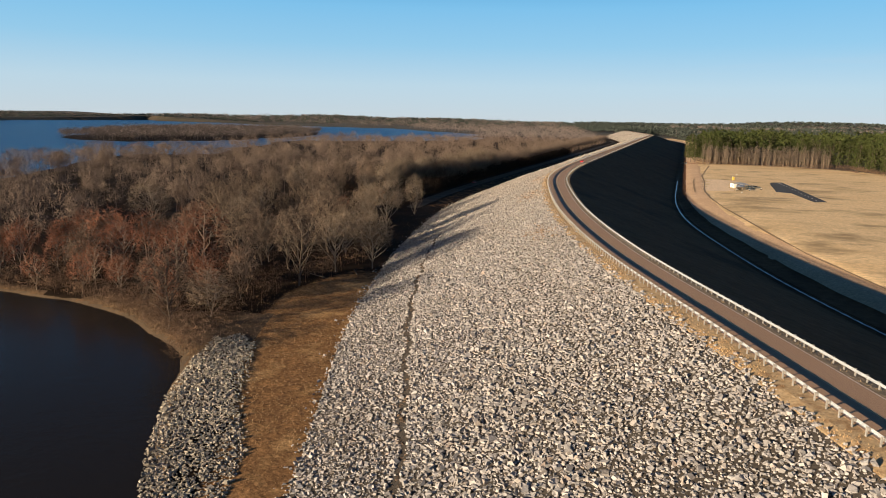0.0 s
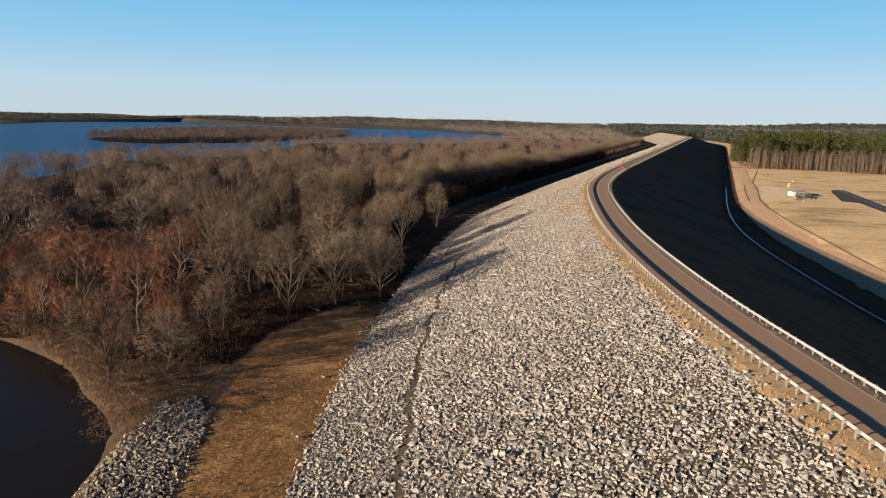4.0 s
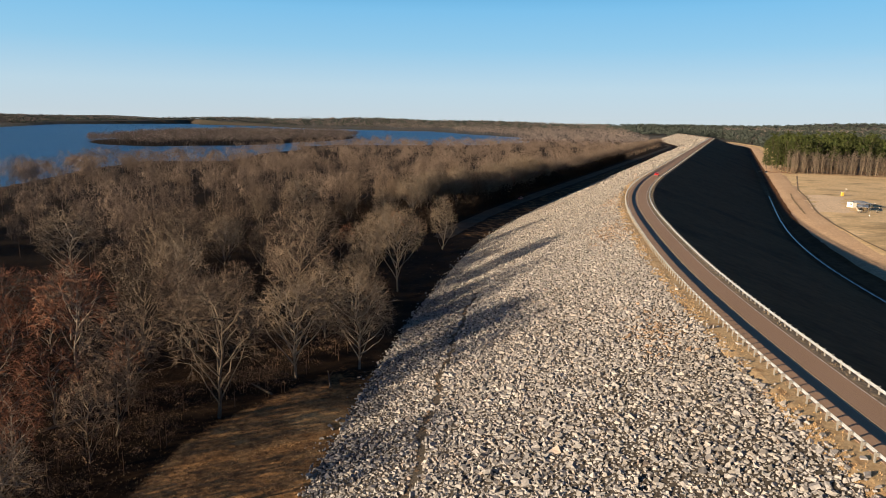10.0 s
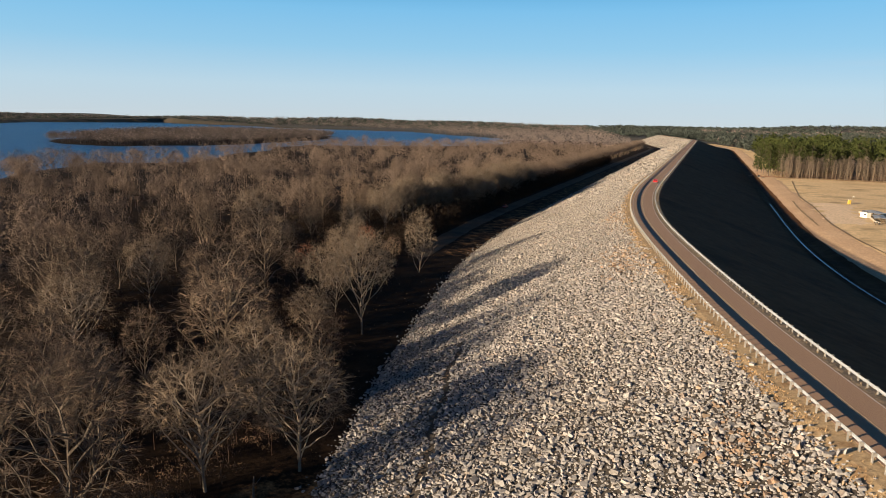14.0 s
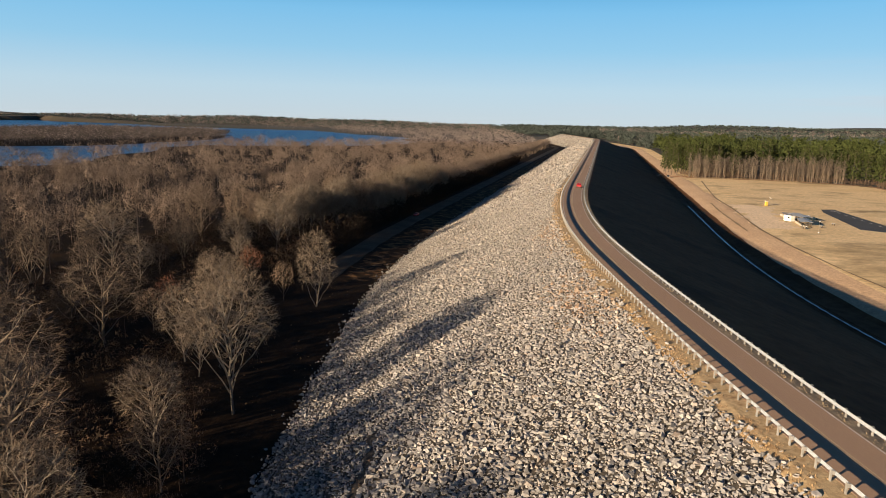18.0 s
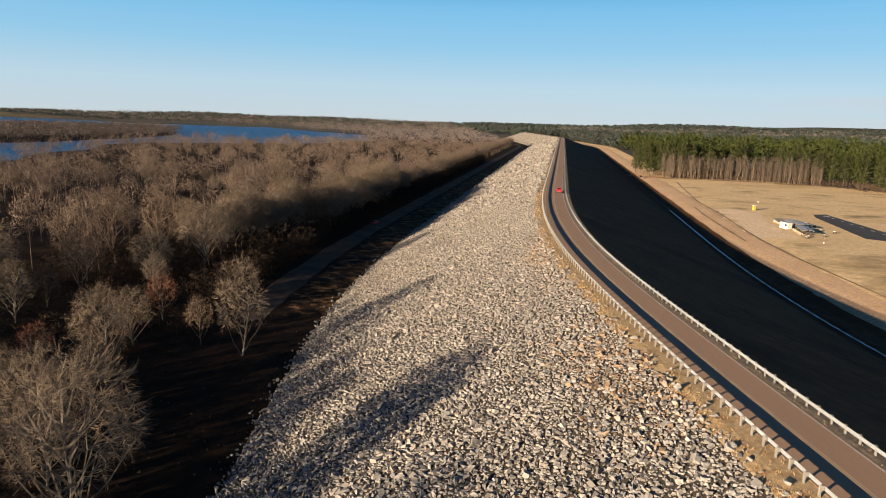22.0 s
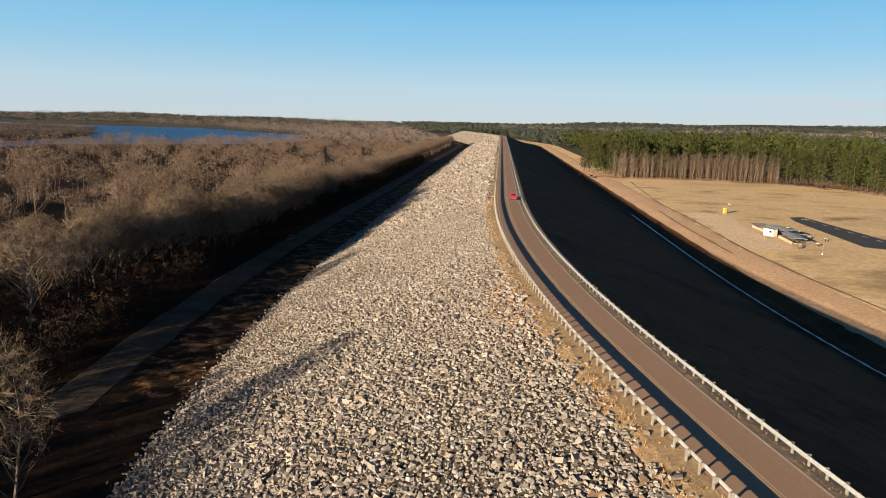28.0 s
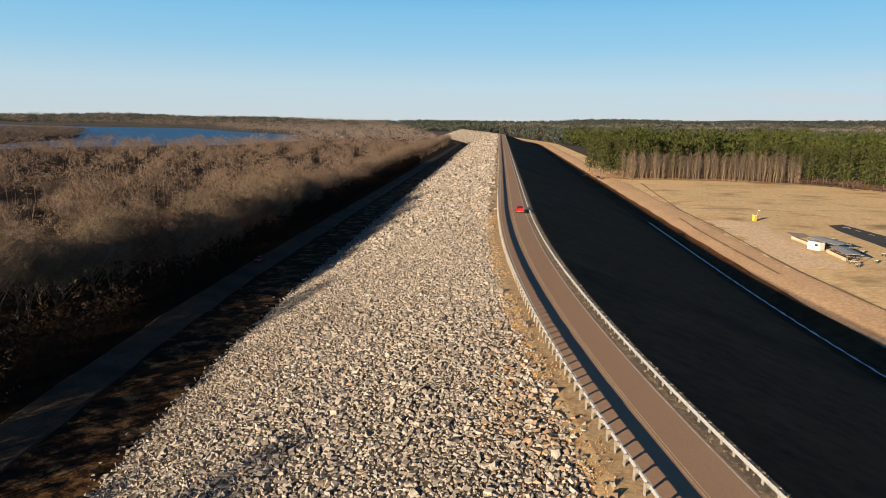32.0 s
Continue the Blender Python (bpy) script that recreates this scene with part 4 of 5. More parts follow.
# undergrowth along the edge of the wood
UNDER = [crown_template(90 + k, 170, 6.5, 2.7, 0.10, 0.05) for k in range(5)]
uy = rng.uniform(205, 900, 2500)
ud = np.where(uy > 300, -73.5, wood_edge(uy) - 3) - rng.uniform(0, 1, 2500) ** 1.5 * np.where(uy < 520, 60, 26)
ux = P(uy, ud)[0]
thin = rng.random(2500) < np.where((uy > 215) & (uy < 335), 0.3, 1.0)
keep = thin & np.array([all(math.hypot(a - h[0], b - h[1]) > 3.5 for h in HERO) for a, b in zip(ux, uy)])
grove("undergrowth", UNDER, ux[keep], uy[keep], np.full(keep.sum(), -17.5), rng.uniform(0.5, 1.5, keep.sum()), rng, M_UNDER, "leafless undergrowth of the wood, shade put into its dark brown", "undergrowth", 1.0)


# ---- pines and the wood beyond the field ----
def pine_template(seed, tufts, height, spread, size, low=0.5):
    """Trunk triangles and needle-tuft triangles of a tall pine."""
    r = np.random.default_rng(seed)
    v, f, tv, tf = [], [], [], []
    tube(tv, tf, (0, 0, -0.4), (r.normal(0, 0.2), r.normal(0, 0.2), height * 0.95), height * 0.011, height * 0.003, 4)
    boughs = max(8, tufts // 10)
    for k in range(boughs):
        t = low + (0.99 - low) * (k + r.uniform(0, 1)) / boughs
        a = k * 2.4 + r.uniform(-0.5, 0.5)
        reach = spread * (math.sqrt(max(0.05, 1 - ((t - low - 0.12) / (1.02 - low)) ** 2)) if t > low + 0.1 else 0.75) * r.uniform(0.55, 1.1)
        c = np.array([math.cos(a) * reach, math.sin(a) * reach, height * t + reach * 0.18])
        tube(tv, tf, (0, 0, height * t), c, height * 0.0022, height * 0.001, 3)
        for _ in range(10):
            p = c * [1, 1, 0] * r.uniform(0.6, 1.08) + [0, 0, c[2]] + r.normal(0, 1, 3) * [0.6, 0.6, 0.32] * size
            d1, d2 = r.normal(size=3), r.normal(size=3)
            d1[2] = abs(d1[2]) + 0.3
            out = np.array([p[0], p[1], (p[2] - height * (low + 0.35)) * 0.7 + 0.8]) / spread + r.normal(0, 0.3, 3)
            d2 = np.cross(out, d1)
            d2 *= r.uniform(0.7, 1.3) / max(0.2, np.linalg.norm(d2))
            i = len(v)
            v += [p - d2 * size * 0.45, p + d2 * size * 0.45, p + d1 * size * 0.75]
            f.append((i, i + 1, i + 2))
    return (np.array(tv), np.array(tf)), (np.array(v), np.array(f))


PINES = []
for k in range(5):
    (tv, tf), (cv, cf) = pine_template(300 + k, 640, 20 + 1.5 * (k % 3), 3.6, 0.62, (0.5, 0.55, 0.42, 0.14, 0.1)[k])
    PINES.append((mesh_from("trunk", tv, tf, M_PINEBARK), mesh_from("crown", cv, cf, M_PINE)))
FIELD_EDGE = [(46, 800), (48, 752), (63, 722), (111, 722), (160, 708), (184, 694), (184, 664), (188, 643), (205, 600), (235, 540), (270, 470), (330, 380)]


def along(poly, s):
    """Point at share s of a polyline and the unit normal to its left."""
    p = np.array(poly, float)
    seg = np.hypot(*np.diff(p, axis=0).T)
    at = s * seg.sum()
    k = min(len(seg) - 1, int(np.searchsorted(np.cumsum(seg), at)))
    u = (at - (np.cumsum(seg)[k] - seg[k])) / seg[k]
    t = (p[k + 1] - p[k]) / seg[k]
    return p[k] + (p[k + 1] - p[k]) * u, np.array([-t[1], t[0]])


rng = np.random.default_rng(21)
for k in range(200):
    (x, y), nrm = along(FIELD_EDGE, (k + rng.uniform(0, 0.8)) / 200)
    back = rng.uniform(4, 34) if 0.1 < k / 200 < 0.31 else rng.uniform(0, 20)
    pine = new("pine_tree")
    s = rng.uniform(1.0, 1.34)
    pine.matrix_basis = pose(x + nrm[0] * back, y + nrm[1] * back, -14.2, 0, 0, rng.uniform(0, 360)) @ Matrix.Diagonal((s, s, s * rng.uniform(0.9, 1.1), 1))
    tr, cr = PINES[int(rng.integers(0, 3)) if 0.12 < k / 200 < 0.31 and rng.random() < 0.85 else int(rng.integers(3, 5))]
    put("trunk", tr, pine), put("crown", cr, pine)
    tagged(pine, "tall dark green pine at the edge of the field", "tree", "pines round the field")
M_TWIGGREY = material("grey_twigs", [(0.108, 0.088, 0.074), (0.134, 0.112, 0.097)], 0.2, 0.6, 1.0, randomly=0.3, spec=0.1)
SLIM = []
for k in range(4):
    (tv, tf), (wv, wf) = bare_tree(400 + k, 15.5 + k, 1.45, 300, 11, first=0.10)
    SLIM.append((mesh_from("trunk", tv, tf, M_BARK), mesh_from("crown", wv, wf, M_TWIGGREY)))
for k in range(230):
    (x, y), nrm = along(FIELD_EDGE, 0.125 + 0.21 * (k + rng.uniform(0, 0.9)) / 230)
    back = rng.uniform(-1, 10)
    ob = new("slender_tree")
    sc = rng.uniform(0.9, 1.3)
    ob.matrix_basis = pose(x + nrm[0] * back, y + nrm[1] * back, -14.2, 0, 0, rng.uniform(0, 360)) @ Matrix.Diagonal((sc, sc, sc, 1))
    tr, cr = SLIM[k % 4]
    put("trunk", tr, ob), put("crown", cr, ob)
    tagged(ob, "slender leafless tree at the edge of the field", "tree", "bare trees of the field edge")


def flat_template(seed, n, height, spread, size, low):
    (tv, tf), (v, f) = pine_template(seed, n, height, spread, size, low)
    return v, f


PINE_MID = [flat_template(330 + k, 98, 24, 4.0, 1.6, 0.45) for k in range(4)]
PINE_FAR = [flat_template(350 + k, 42, 15, 5.5, 2.8, 0.2) for k in range(3)]
PINE_SPECK = [flat_template(370 + k, 56, 13, 6.0, 3.6, 0.1) for k in range(3)]
PINE_SPECK = [(v[:60], f[:20]) for v, f in PINE_SPECK]


def behind_field(x, y):
    """Whether a place lies beyond the edge of the field or past the clay strip of the dam."""
    poly = FIELD_EDGE + [(5000, 380), (5000, 6000), (46, 6000)]
    yc = np.clip(y, 60, 1890)
    lx, h = line(yc)
    d = (x - (lx - (y - yc) * np.where(y > 1890, 0.16, 0))) / h
    return inside(poly, x, y) & (d > 90 + wobble(x, y, 15, 2)), d


def pine_wood(n, r0, r1, power, temps, name, widen, smin, smax, a0=-2, a1=62):
    x, y, r = polar(rng, n, r0, r1, a0, a1, power)
    ok, d = behind_field(x, y)
    ok |= (y > 1950) & (x > -60 - (y - 1950) * 0.3)
    ok |= (r > 3000) & (rng.random(n) < 0.8)
    ok &= ~in_lake(x, y)
    x, y = x[ok], y[ok]
    z = -14.4 + far_rise(x, y)
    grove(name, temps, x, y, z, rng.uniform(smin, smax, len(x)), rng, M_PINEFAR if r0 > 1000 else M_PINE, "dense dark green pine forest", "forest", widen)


pine_wood(2300, 300, 1100, 2.0, PINE_MID, "pine_forest", 1.05, 0.7, 1.2)
pine_wood(4600, 1050, 2300, 1.6, PINE_FAR, "pine_forest_beyond", 1.15, 0.75, 1.1)
pine_wood(13000, 2200, 4650, 1.2, PINE_SPECK, "pine_forest_distant", 2.2, 0.7, 1.05, -70, 62)

bx, by, br = polar(rng, 4200, 900, 3600, 2, 62, 1.4)
ok, _ = behind_field(bx, by)
ok &= (np.sin(bx / 150 + by / 260) + np.sin(bx / 90 - by / 140) > -0.1)
bx, by = bx[ok], by[ok]
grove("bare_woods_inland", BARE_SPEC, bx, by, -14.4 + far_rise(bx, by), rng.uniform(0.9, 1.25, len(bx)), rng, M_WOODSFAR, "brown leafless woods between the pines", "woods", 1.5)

# ---- land side: ditch, clay track, field ----
land_y = spaced([(40, 545, 400)])
bank_y = spaced([(-400, 40, 40), (40, 700, 260), (700, 1890, 150)])
# dark strip over the clay, painted in for the dam's cast shadow
bank_rows = [(lambda y, k=k: 65 + k * (4.2 + 0.6 * bank_shift(y) + 0.25 * np.sin(y * 0.21) + 0.2 * np.sin(y * 0.057)), lambda y, k=k: land_z(y, 65 + k * (4.2 + 0.6 * bank_shift(y))) + 0.16 - (0.3 if k in (0, 1) else 0)) for k in (0, 0.04, 0.15, 0.3, 0.45, 0.6, 0.75, 0.88, 0.96, 1)]
loft("ditch_bank", bank_y, bank_rows, M_SLOPE, label="bank beyond the toe ditch, the dam's shadow put into its colour", category="bank", smooth=False)
loft("ditch_lining", land_y, [(lambda y: 63.08 + 0.12 * np.sin(y * 0.9), -17.58), (lambda y: 63.14 + 0.1 * np.sin(y * 0.9), -17.62), (63.32, -17.72), (lambda y: 63.5 + 0.1 * np.sin(y * 1.3 + 1), -17.62), (lambda y: 63.56 + 0.12 * np.sin(y * 1.3 + 1), -17.58)], M_CONC, label="pale concrete lining of the toe ditch", category="ditch")
M_ASPHALT = material("runway_asphalt", [(0.045, 0.045, 0.048), (0.055, 0.054, 0.055)], 0.1, 2.0, 0.85)
M_SWALE = material("swale_dark_soil", [(0.28, 0.19, 0.105), (0.20, 0.14, 0.08)], 0.3, 1.5, 0.95)
M_ROOF = material("grey_sheet_roof", [(0.33, 0.32, 0.31), (0.40, 0.39, 0.38)], 0.3, 2.0, 0.5, metal=0.3)
M_APRON = material("weathered_apron", [(0.34, 0.29, 0.24), (0.28, 0.24, 0.20)], 0.3, 2.0, 0.9)
M_CREAM = material("cream_painted_board", [(0.74, 0.70, 0.62), (0.66, 0.62, 0.54)], 0.5, 3.0, 0.7)
M_SCREEN = material("weathered_screen_board", [(0.50, 0.42, 0.33), (0.38, 0.31, 0.24)], 0.6, 3.0, 0.8)
M_SAFETY = material("yellow_plastic", [(0.56, 0.39, 0.07), (0.48, 0.33, 0.06)], 0.8, 4.0, 0.5)
M_DARK = material("dark_timber", [(0.06, 0.05, 0.04), (0.09, 0.07, 0.055)], 1.0, 4.0, 0.9)
M_RED = material("red_car_paint", [(0.42, 0.010, 0.012), (0.38, 0.010, 0.012)], 1.0, 6.0, 0.3, spec=0.6)
M_BLACKPAINT = material("black_car_paint", [(0.02, 0.02, 0.022), (0.03, 0.03, 0.03)], 1.0, 6.0, 0.3)
M_GLASS = material("dark_car_glass", [(0.012, 0.014, 0.016), (0.018, 0.02, 0.022)], 1.0, 4.0, 0.08, spec=0.7)
M_TYRE = material("tyre_rubber", [(0.022, 0.021, 0.02), (0.03, 0.029, 0.028)], 3.0, 9.0, 0.9)
M_CHROME = material("bright_metal", [(0.62, 0.62, 0.62), (0.55, 0.55, 0.55)], 2.0, 8.0, 0.25, metal=0.9)
M_LAMPRED = material("red_lamp_lens", [(0.35, 0.015, 0.01), (0.3, 0.012, 0.01)], 2.0, 8.0, 0.2)
M_LAMPWHITE = material("clear_lamp_lens", [(0.75, 0.75, 0.72), (0.68, 0.68, 0.66)], 2.0, 8.0, 0.15)


def slab(name, poly, z, thick, mat, label, category, kind="structure", parent=None):
    bm = bmesh.new()
    f = bm.faces.new([bm.verts.new((x, y, z)) for x, y in poly])
    if f.normal.z < 0:
        f.normal_flip()
    e = bmesh.ops.extrude_face_region(bm, geom=[f])
    bmesh.ops.translate(bm, vec=(0, 0, -thick), verts=[v for v in e["geom"] if isinstance(v, bmesh.types.BMVert)])
    bmesh.ops.recalc_face_normals(bm, faces=bm.faces)
    ob = part(name, bm, mat, parent)
    return tagged(ob, label, category, kind=kind) if parent is None else ob


def ribbon(name, poly, width, mat, label, category):
    """A strip over the ground along a polyline, with a ragged width."""
    pts = [along(poly, k / 80) for k in range(81)]
    v = []
    for k, (p, n) in enumerate(pts):
        w = width * (0.5 + 0.06 * math.sin(k * 1.9) + 0.12 * math.sin(k * 0.7) + 0.14 * math.sin(k * 0.31 + 1))
        for c in (-1, 1):
            x, y = p[0] + c * n[0] * w, p[1] + c * n[1] * w
            lx, h = line(y)
            v.append((x, y, float(ground_at(y, (x - lx) / h)) + 0.11))
    f = [(2 * k, 2 * k + 1, 2 * k + 3, 2 * k + 2) for k in range(80)]
    return tagged(put(name, mesh_from(name, v, f, mat)), label, category, kind="structure")


FZ = -14.1
ribbon("swale", [(62, 690), (55, 630), (47.5, 562), (46.2, 512), (42.2, 456), (41.5, 440), (42, 403), (45, 360), (48, 335), (54.5, 282), (60, 244), (72, 190)], 0.7, M_SWALE, "narrow dark drainage swale in the field", "ditch")
M_STRAWRED = material("fallen_pine_straw", [(0.34, 0.17, 0.085), (0.26, 0.13, 0.07)], 0.1, 1.0, 0.95)
ribbon("pine_straw_strip", [(44, 790), (46, 750), (62, 719), (111, 719), (159, 705), (181, 692), (181, 664)], 5.0, M_STRAWRED, "reddish pine straw at the edge of the wood", "ground cover")
ribbon("clay_cut", [(41, 542), (38.6, 510), (37.4, 480), (36.4, 452), (36, 440)], 0.8, M_SWALE, "dark washed-out cut beside the clay track", "ditch")
runway = slab("runway", [(91, 522), (98, 525), (100.5, 405), (93.5, 402), (90.5, 447), (83, 452), (88, 510)], FZ + 0.10, 0.4, M_ASPHALT, "dark asphalt strip of a model airfield with white dashes", "runway")
for k in range(12):
    slab("dash", [(95.0 + 0.025 * k * 4, 512 - 9 * k), (95.5 + 0.1 * k, 512 - 9 * k), (95.5 + 0.1 * k, 508.5 - 9 * k), (95.0 + 0.1 * k, 508.5 - 9 * k)], FZ + 0.112, 0.01, M_WHITE, "", "", parent=runway)
slab("arrow", [(93.2, 516.5), (95.2, 519.5), (97.2, 516.5), (95.6, 517.2), (95.6, 514.5), (94.9, 514.5), (94.9, 517.2)], FZ + 0.112, 0.01, M_WHITE, "", "", parent=runway)


def shelter(x, y, w, l, h, label, turn):
    """An open shelter: sheet roof on posts, with a bench table under it."""
    ob = tagged(new("open_shelter"), label, "shelter")
    ob.matrix_basis = pose(x, y, FZ, 0, 0, turn)
    bm = bmesh.new()
    for s in (-1, 1):
        m = pose(s * w * 0.25, 0, h + 0.18, 0, s * 6, 0)
        box(bm, 0, 0, 0, w * 0.52, l, 0.08, 0, m)
    part("roof", bm, M_ROOF, ob, "grey sheet-metal roof")
    for sx in (-1, 1):
        for k in range(4):
            part("post", box(bmesh.new(), sx * (w / 2 - 0.3), -l / 2 + 0.4 + (l - 0.8) * k / 3, h / 2, 0.14, 0.14, h), M_DARK, ob)
        part("roof_beam", box(bmesh.new(), sx * (w / 2 - 0.3), 0, h - 0.1, 0.12, l - 0.3, 0.22), M_DARK, ob)
    for k in range(3):
        t = part("work_table", box(bmesh.new(), 0, -l / 3 + l / 3 * k, 0.85, w * 0.6, 0.9, 0.06), M_DARK, ob)
        for sx in (-1, 1):
            part("trestle", box(bmesh.new(), sx * w * 0.26, -l / 3 + l / 3 * k, 0.41, 0.08, 0.7, 0.82), M_DARK, t)
    return ob


shelter(66.2, 474, 5.4, 14, 2.3, "open shelter with a grey sheet roof on the field", 6)
shelter(63.4, 459, 4.6, 13.5, 2.0, "smaller open shelter with a grey sheet roof on the field", -10)
slab("concrete_apron", [(67, 504), (72, 502), (71, 493.5), (64.6, 491.7)], FZ + 0.06, 0.3, M_APRON, "grey concrete apron beside the shelters", "apron")
cabin = tagged(new("cabin"), "small cream board cabin beside the shelters", "cabin")
cabin.matrix_basis = pose(60.9, 471.2, FZ, 0, 0, 27)
part("wall", box(bmesh.new(), 0, 0, 1.25, 2.2, 4.2, 2.5, 0.03), M_CREAM, cabin)
part("roof", box(bmesh.new(), 0, 0, 2.56, 2.5, 4.5, 0.12, 0.02), M_ROOF, cabin)
part("door", box(bmesh.new(), -1.12, 1.0, 1.05, 0.06, 0.95, 2.05, 0.01), M_CREAM, cabin)
part("window", box(bmesh.new(), -1.12, -0.9, 1.6, 0.06, 1.0, 0.7, 0.01), M_GLASS, cabin)
for x0, y0, x1, y1 in ((62.6, 491, 62.2, 475), (62.2, 467.5, 60.6, 453)):
    wallb = tagged(new("low_screen"), "low weathered tan board screen along the shelters", "screen")
    n = int(math.hypot(x1 - x0, y1 - y0) / 1.3)
    wallb.matrix_basis = pose((x0 + x1) / 2, (y0 + y1) / 2, FZ, 0, 0, math.degrees(math.atan2(-(x0 - x1), y0 - y1)))
    for k in range(n):
        part("board", box(bmesh.new(), 0, (k - (n - 1) / 2) * 1.3, 0.45, 0.12, 1.26, 0.9, 0.01), M_SCREEN, wallb)
booth = tagged(new("yellow_booth"), "small yellow booth with a pale roof on the field", "booth")
booth.matrix_basis = pose(67, 531.5, FZ, 0, 0, 20)
part("body", box(bmesh.new(), 0, 0, 1.12, 1.2, 1.2, 2.24, 0.05), M_SAFETY, booth)
part("roof", box(bmesh.new(), 0, 0, 2.32, 1.36, 1.36, 0.16, 0.05), M_CREAM, booth)
part("door", box(bmesh.new(), -0.62, 0, 1.02, 0.05, 0.72, 1.9, 0.01), M_SAFETY, booth)
sock = tagged(new("windsock"), "white windsock on a slender steel pole", "windsock")
sock.location = (68.6, 533, FZ)
part("pole", cyl(bmesh.new(), (0, 0, -0.2), (0, 0, 4.4), 0.06, 0.035), M_POST, sock)
part("sock", cyl(bmesh.new(), (0.1, 0, 4.2), (0.9, -0.3, 3.7), 0.18, 0.09, 12), M_CREAM, sock)
for k, (x, y) in enumerate(((74, 487), (75, 479), (72, 466), (76, 462), (60, 450), (59.5, 446), (68, 452), (61, 449))):
    st = tagged(new("plane_stand"), "small white-topped stand beside the shelters", "stand", "stands on the airfield")
    st.matrix_basis = pose(x, y, FZ, 0, 0, 40 * k)
    part("top", box(bmesh.new(), 0, 0, 0.9, 1.3, 0.7, 0.08, 0.01), M_CREAM, st)
    for s in (-1, 1):
        part("leg", box(bmesh.new(), s * 0.5, 0, 0.42, 0.07, 0.5, 0.9), M_DARK, st)
for x, y, h in ((62, 437, 5.0),):
    pl = tagged(new("flag_pole"), "slender pale pole standing on the field", "pole")
    pl.location = (x, y, FZ)
    part("mast", cyl(bmesh.new(), (0, 0, -0.2), (0, 0, h), 0.045, 0.03), M_POST, pl)
    part("foot", cyl(bmesh.new(), (0, 0, -0.1), (0, 0, 0.25), 0.3, 0.25), M_CONC, pl)

# ---- lake side: track at the toe, logs ----
def track_dip(y):
    """The track sinks into the litter where it ends."""
    return 0.3 * np.clip((322 - y) / 18, 0, 1)


track_y = spaced([(284, 700, 170), (700, 1500, 90)])
loft("gravel_track", track_y, [(lambda y: -70.7 - 0.35 * np.sin(y * 0.13) - 0.25 * np.sin(y * 0.37), -17.36), (-70.2, lambda y: -17.18 - track_dip(y)), (-66.5, lambda y: -17.12 - track_dip(y)), (-63.0, lambda y: -17.18 - track_dip(y)), (lambda y: -62.4 + 0.3 * np.sin(y * 0.11 + 1) + 0.25 * np.sin(y * 0.33), -17.36)], M_GRAVEL, label="dark gravel track along the foot of the dam", category="track", smooth=False)
for x, y, a, l in ((-70, 176, 35, 7), (-96, 148, -20, 9), (-78, 168, 70, 6), (-101, 131, 15, 6), (-84, 207, 50, 5)):
    lg = tagged(new("fallen_log"), "pale weathered fallen tree on the wood floor", "log")
    lg.matrix_basis = pose(x, y, -17.15, 0, 0, a)
    part("stem", cyl(bmesh.new(), (0, -l / 2, 0.1), (0.2, l / 2, 0.25), 0.2, 0.09, 7), M_BARK, lg)
    part("branch", cyl(bmesh.new(), (0.1, l / 6, 0.15), (1.2, l / 2.4, 0.6), 0.07, 0.02, 5), M_BARK, lg)


# ---- vehicles ----
def profile_solid(bm, pts, width, taper=0.0):
    """Side outline (y, z) given a width; taper narrows the upper points."""
    top = max(z for _, z in pts)
    low = min(z for _, z in pts)
    sides = []
    for s in (-1, 1):
        sides.append([bm.verts.new((s * (width / 2 - taper * (z - low) / (top - low)), y, z)) for y, z in pts])
    bm.faces.new(sides[0])
    bm.faces.new(list(reversed(sides[1])))
    n = len(pts)
    for k in range(n):
        bm.faces.new((sides[0][k], sides[1][k], sides[1][(k + 1) % n], sides[0][(k + 1) % n]))
    bmesh.ops.recalc_face_normals(bm, faces=bm.faces)
    bmesh.ops.bevel(bm, geom=bm.edges[:], offset=0.035, segments=2, affect="EDGES")
    return bm


def wheel_at(car, x, y, r):
    w = part("wheel", cyl(bmesh.new(), (x - 0.11, y, r), (x + 0.11, y, r), r * 0.5, r * 0.5, 14), M_CHROME, car)
    bm = bmesh.new()
    for a, b, r0 in ((-0.13, 0.13, r),):
        bmesh.ops.create_cone(bm, cap_ends=False, segments=20, radius1=r0, radius2=r0, depth=0.26, matrix=Matrix.Translation((x, y, r)) @ Matrix.Rotation(radians(90), 4, "Y"))
        for s in (-0.13, 0.13):
            bmesh.ops.create_cone(bm, cap_ends=False, segments=20, radius1=r0, radius2=r0 * 0.62, depth=0.03, matrix=Matrix.Translation((x + s, y, r)) @ Matrix.Rotation(radians(90 if s > 0 else -90), 4, "Y"))
    part("tyre", bm, M_TYRE, w)
    part("rim", cyl(bmesh.new(), (x - 0.135, y, r), (x + 0.135, y, r), r * 0.22, r * 0.22, 8), M_CHROME, w)


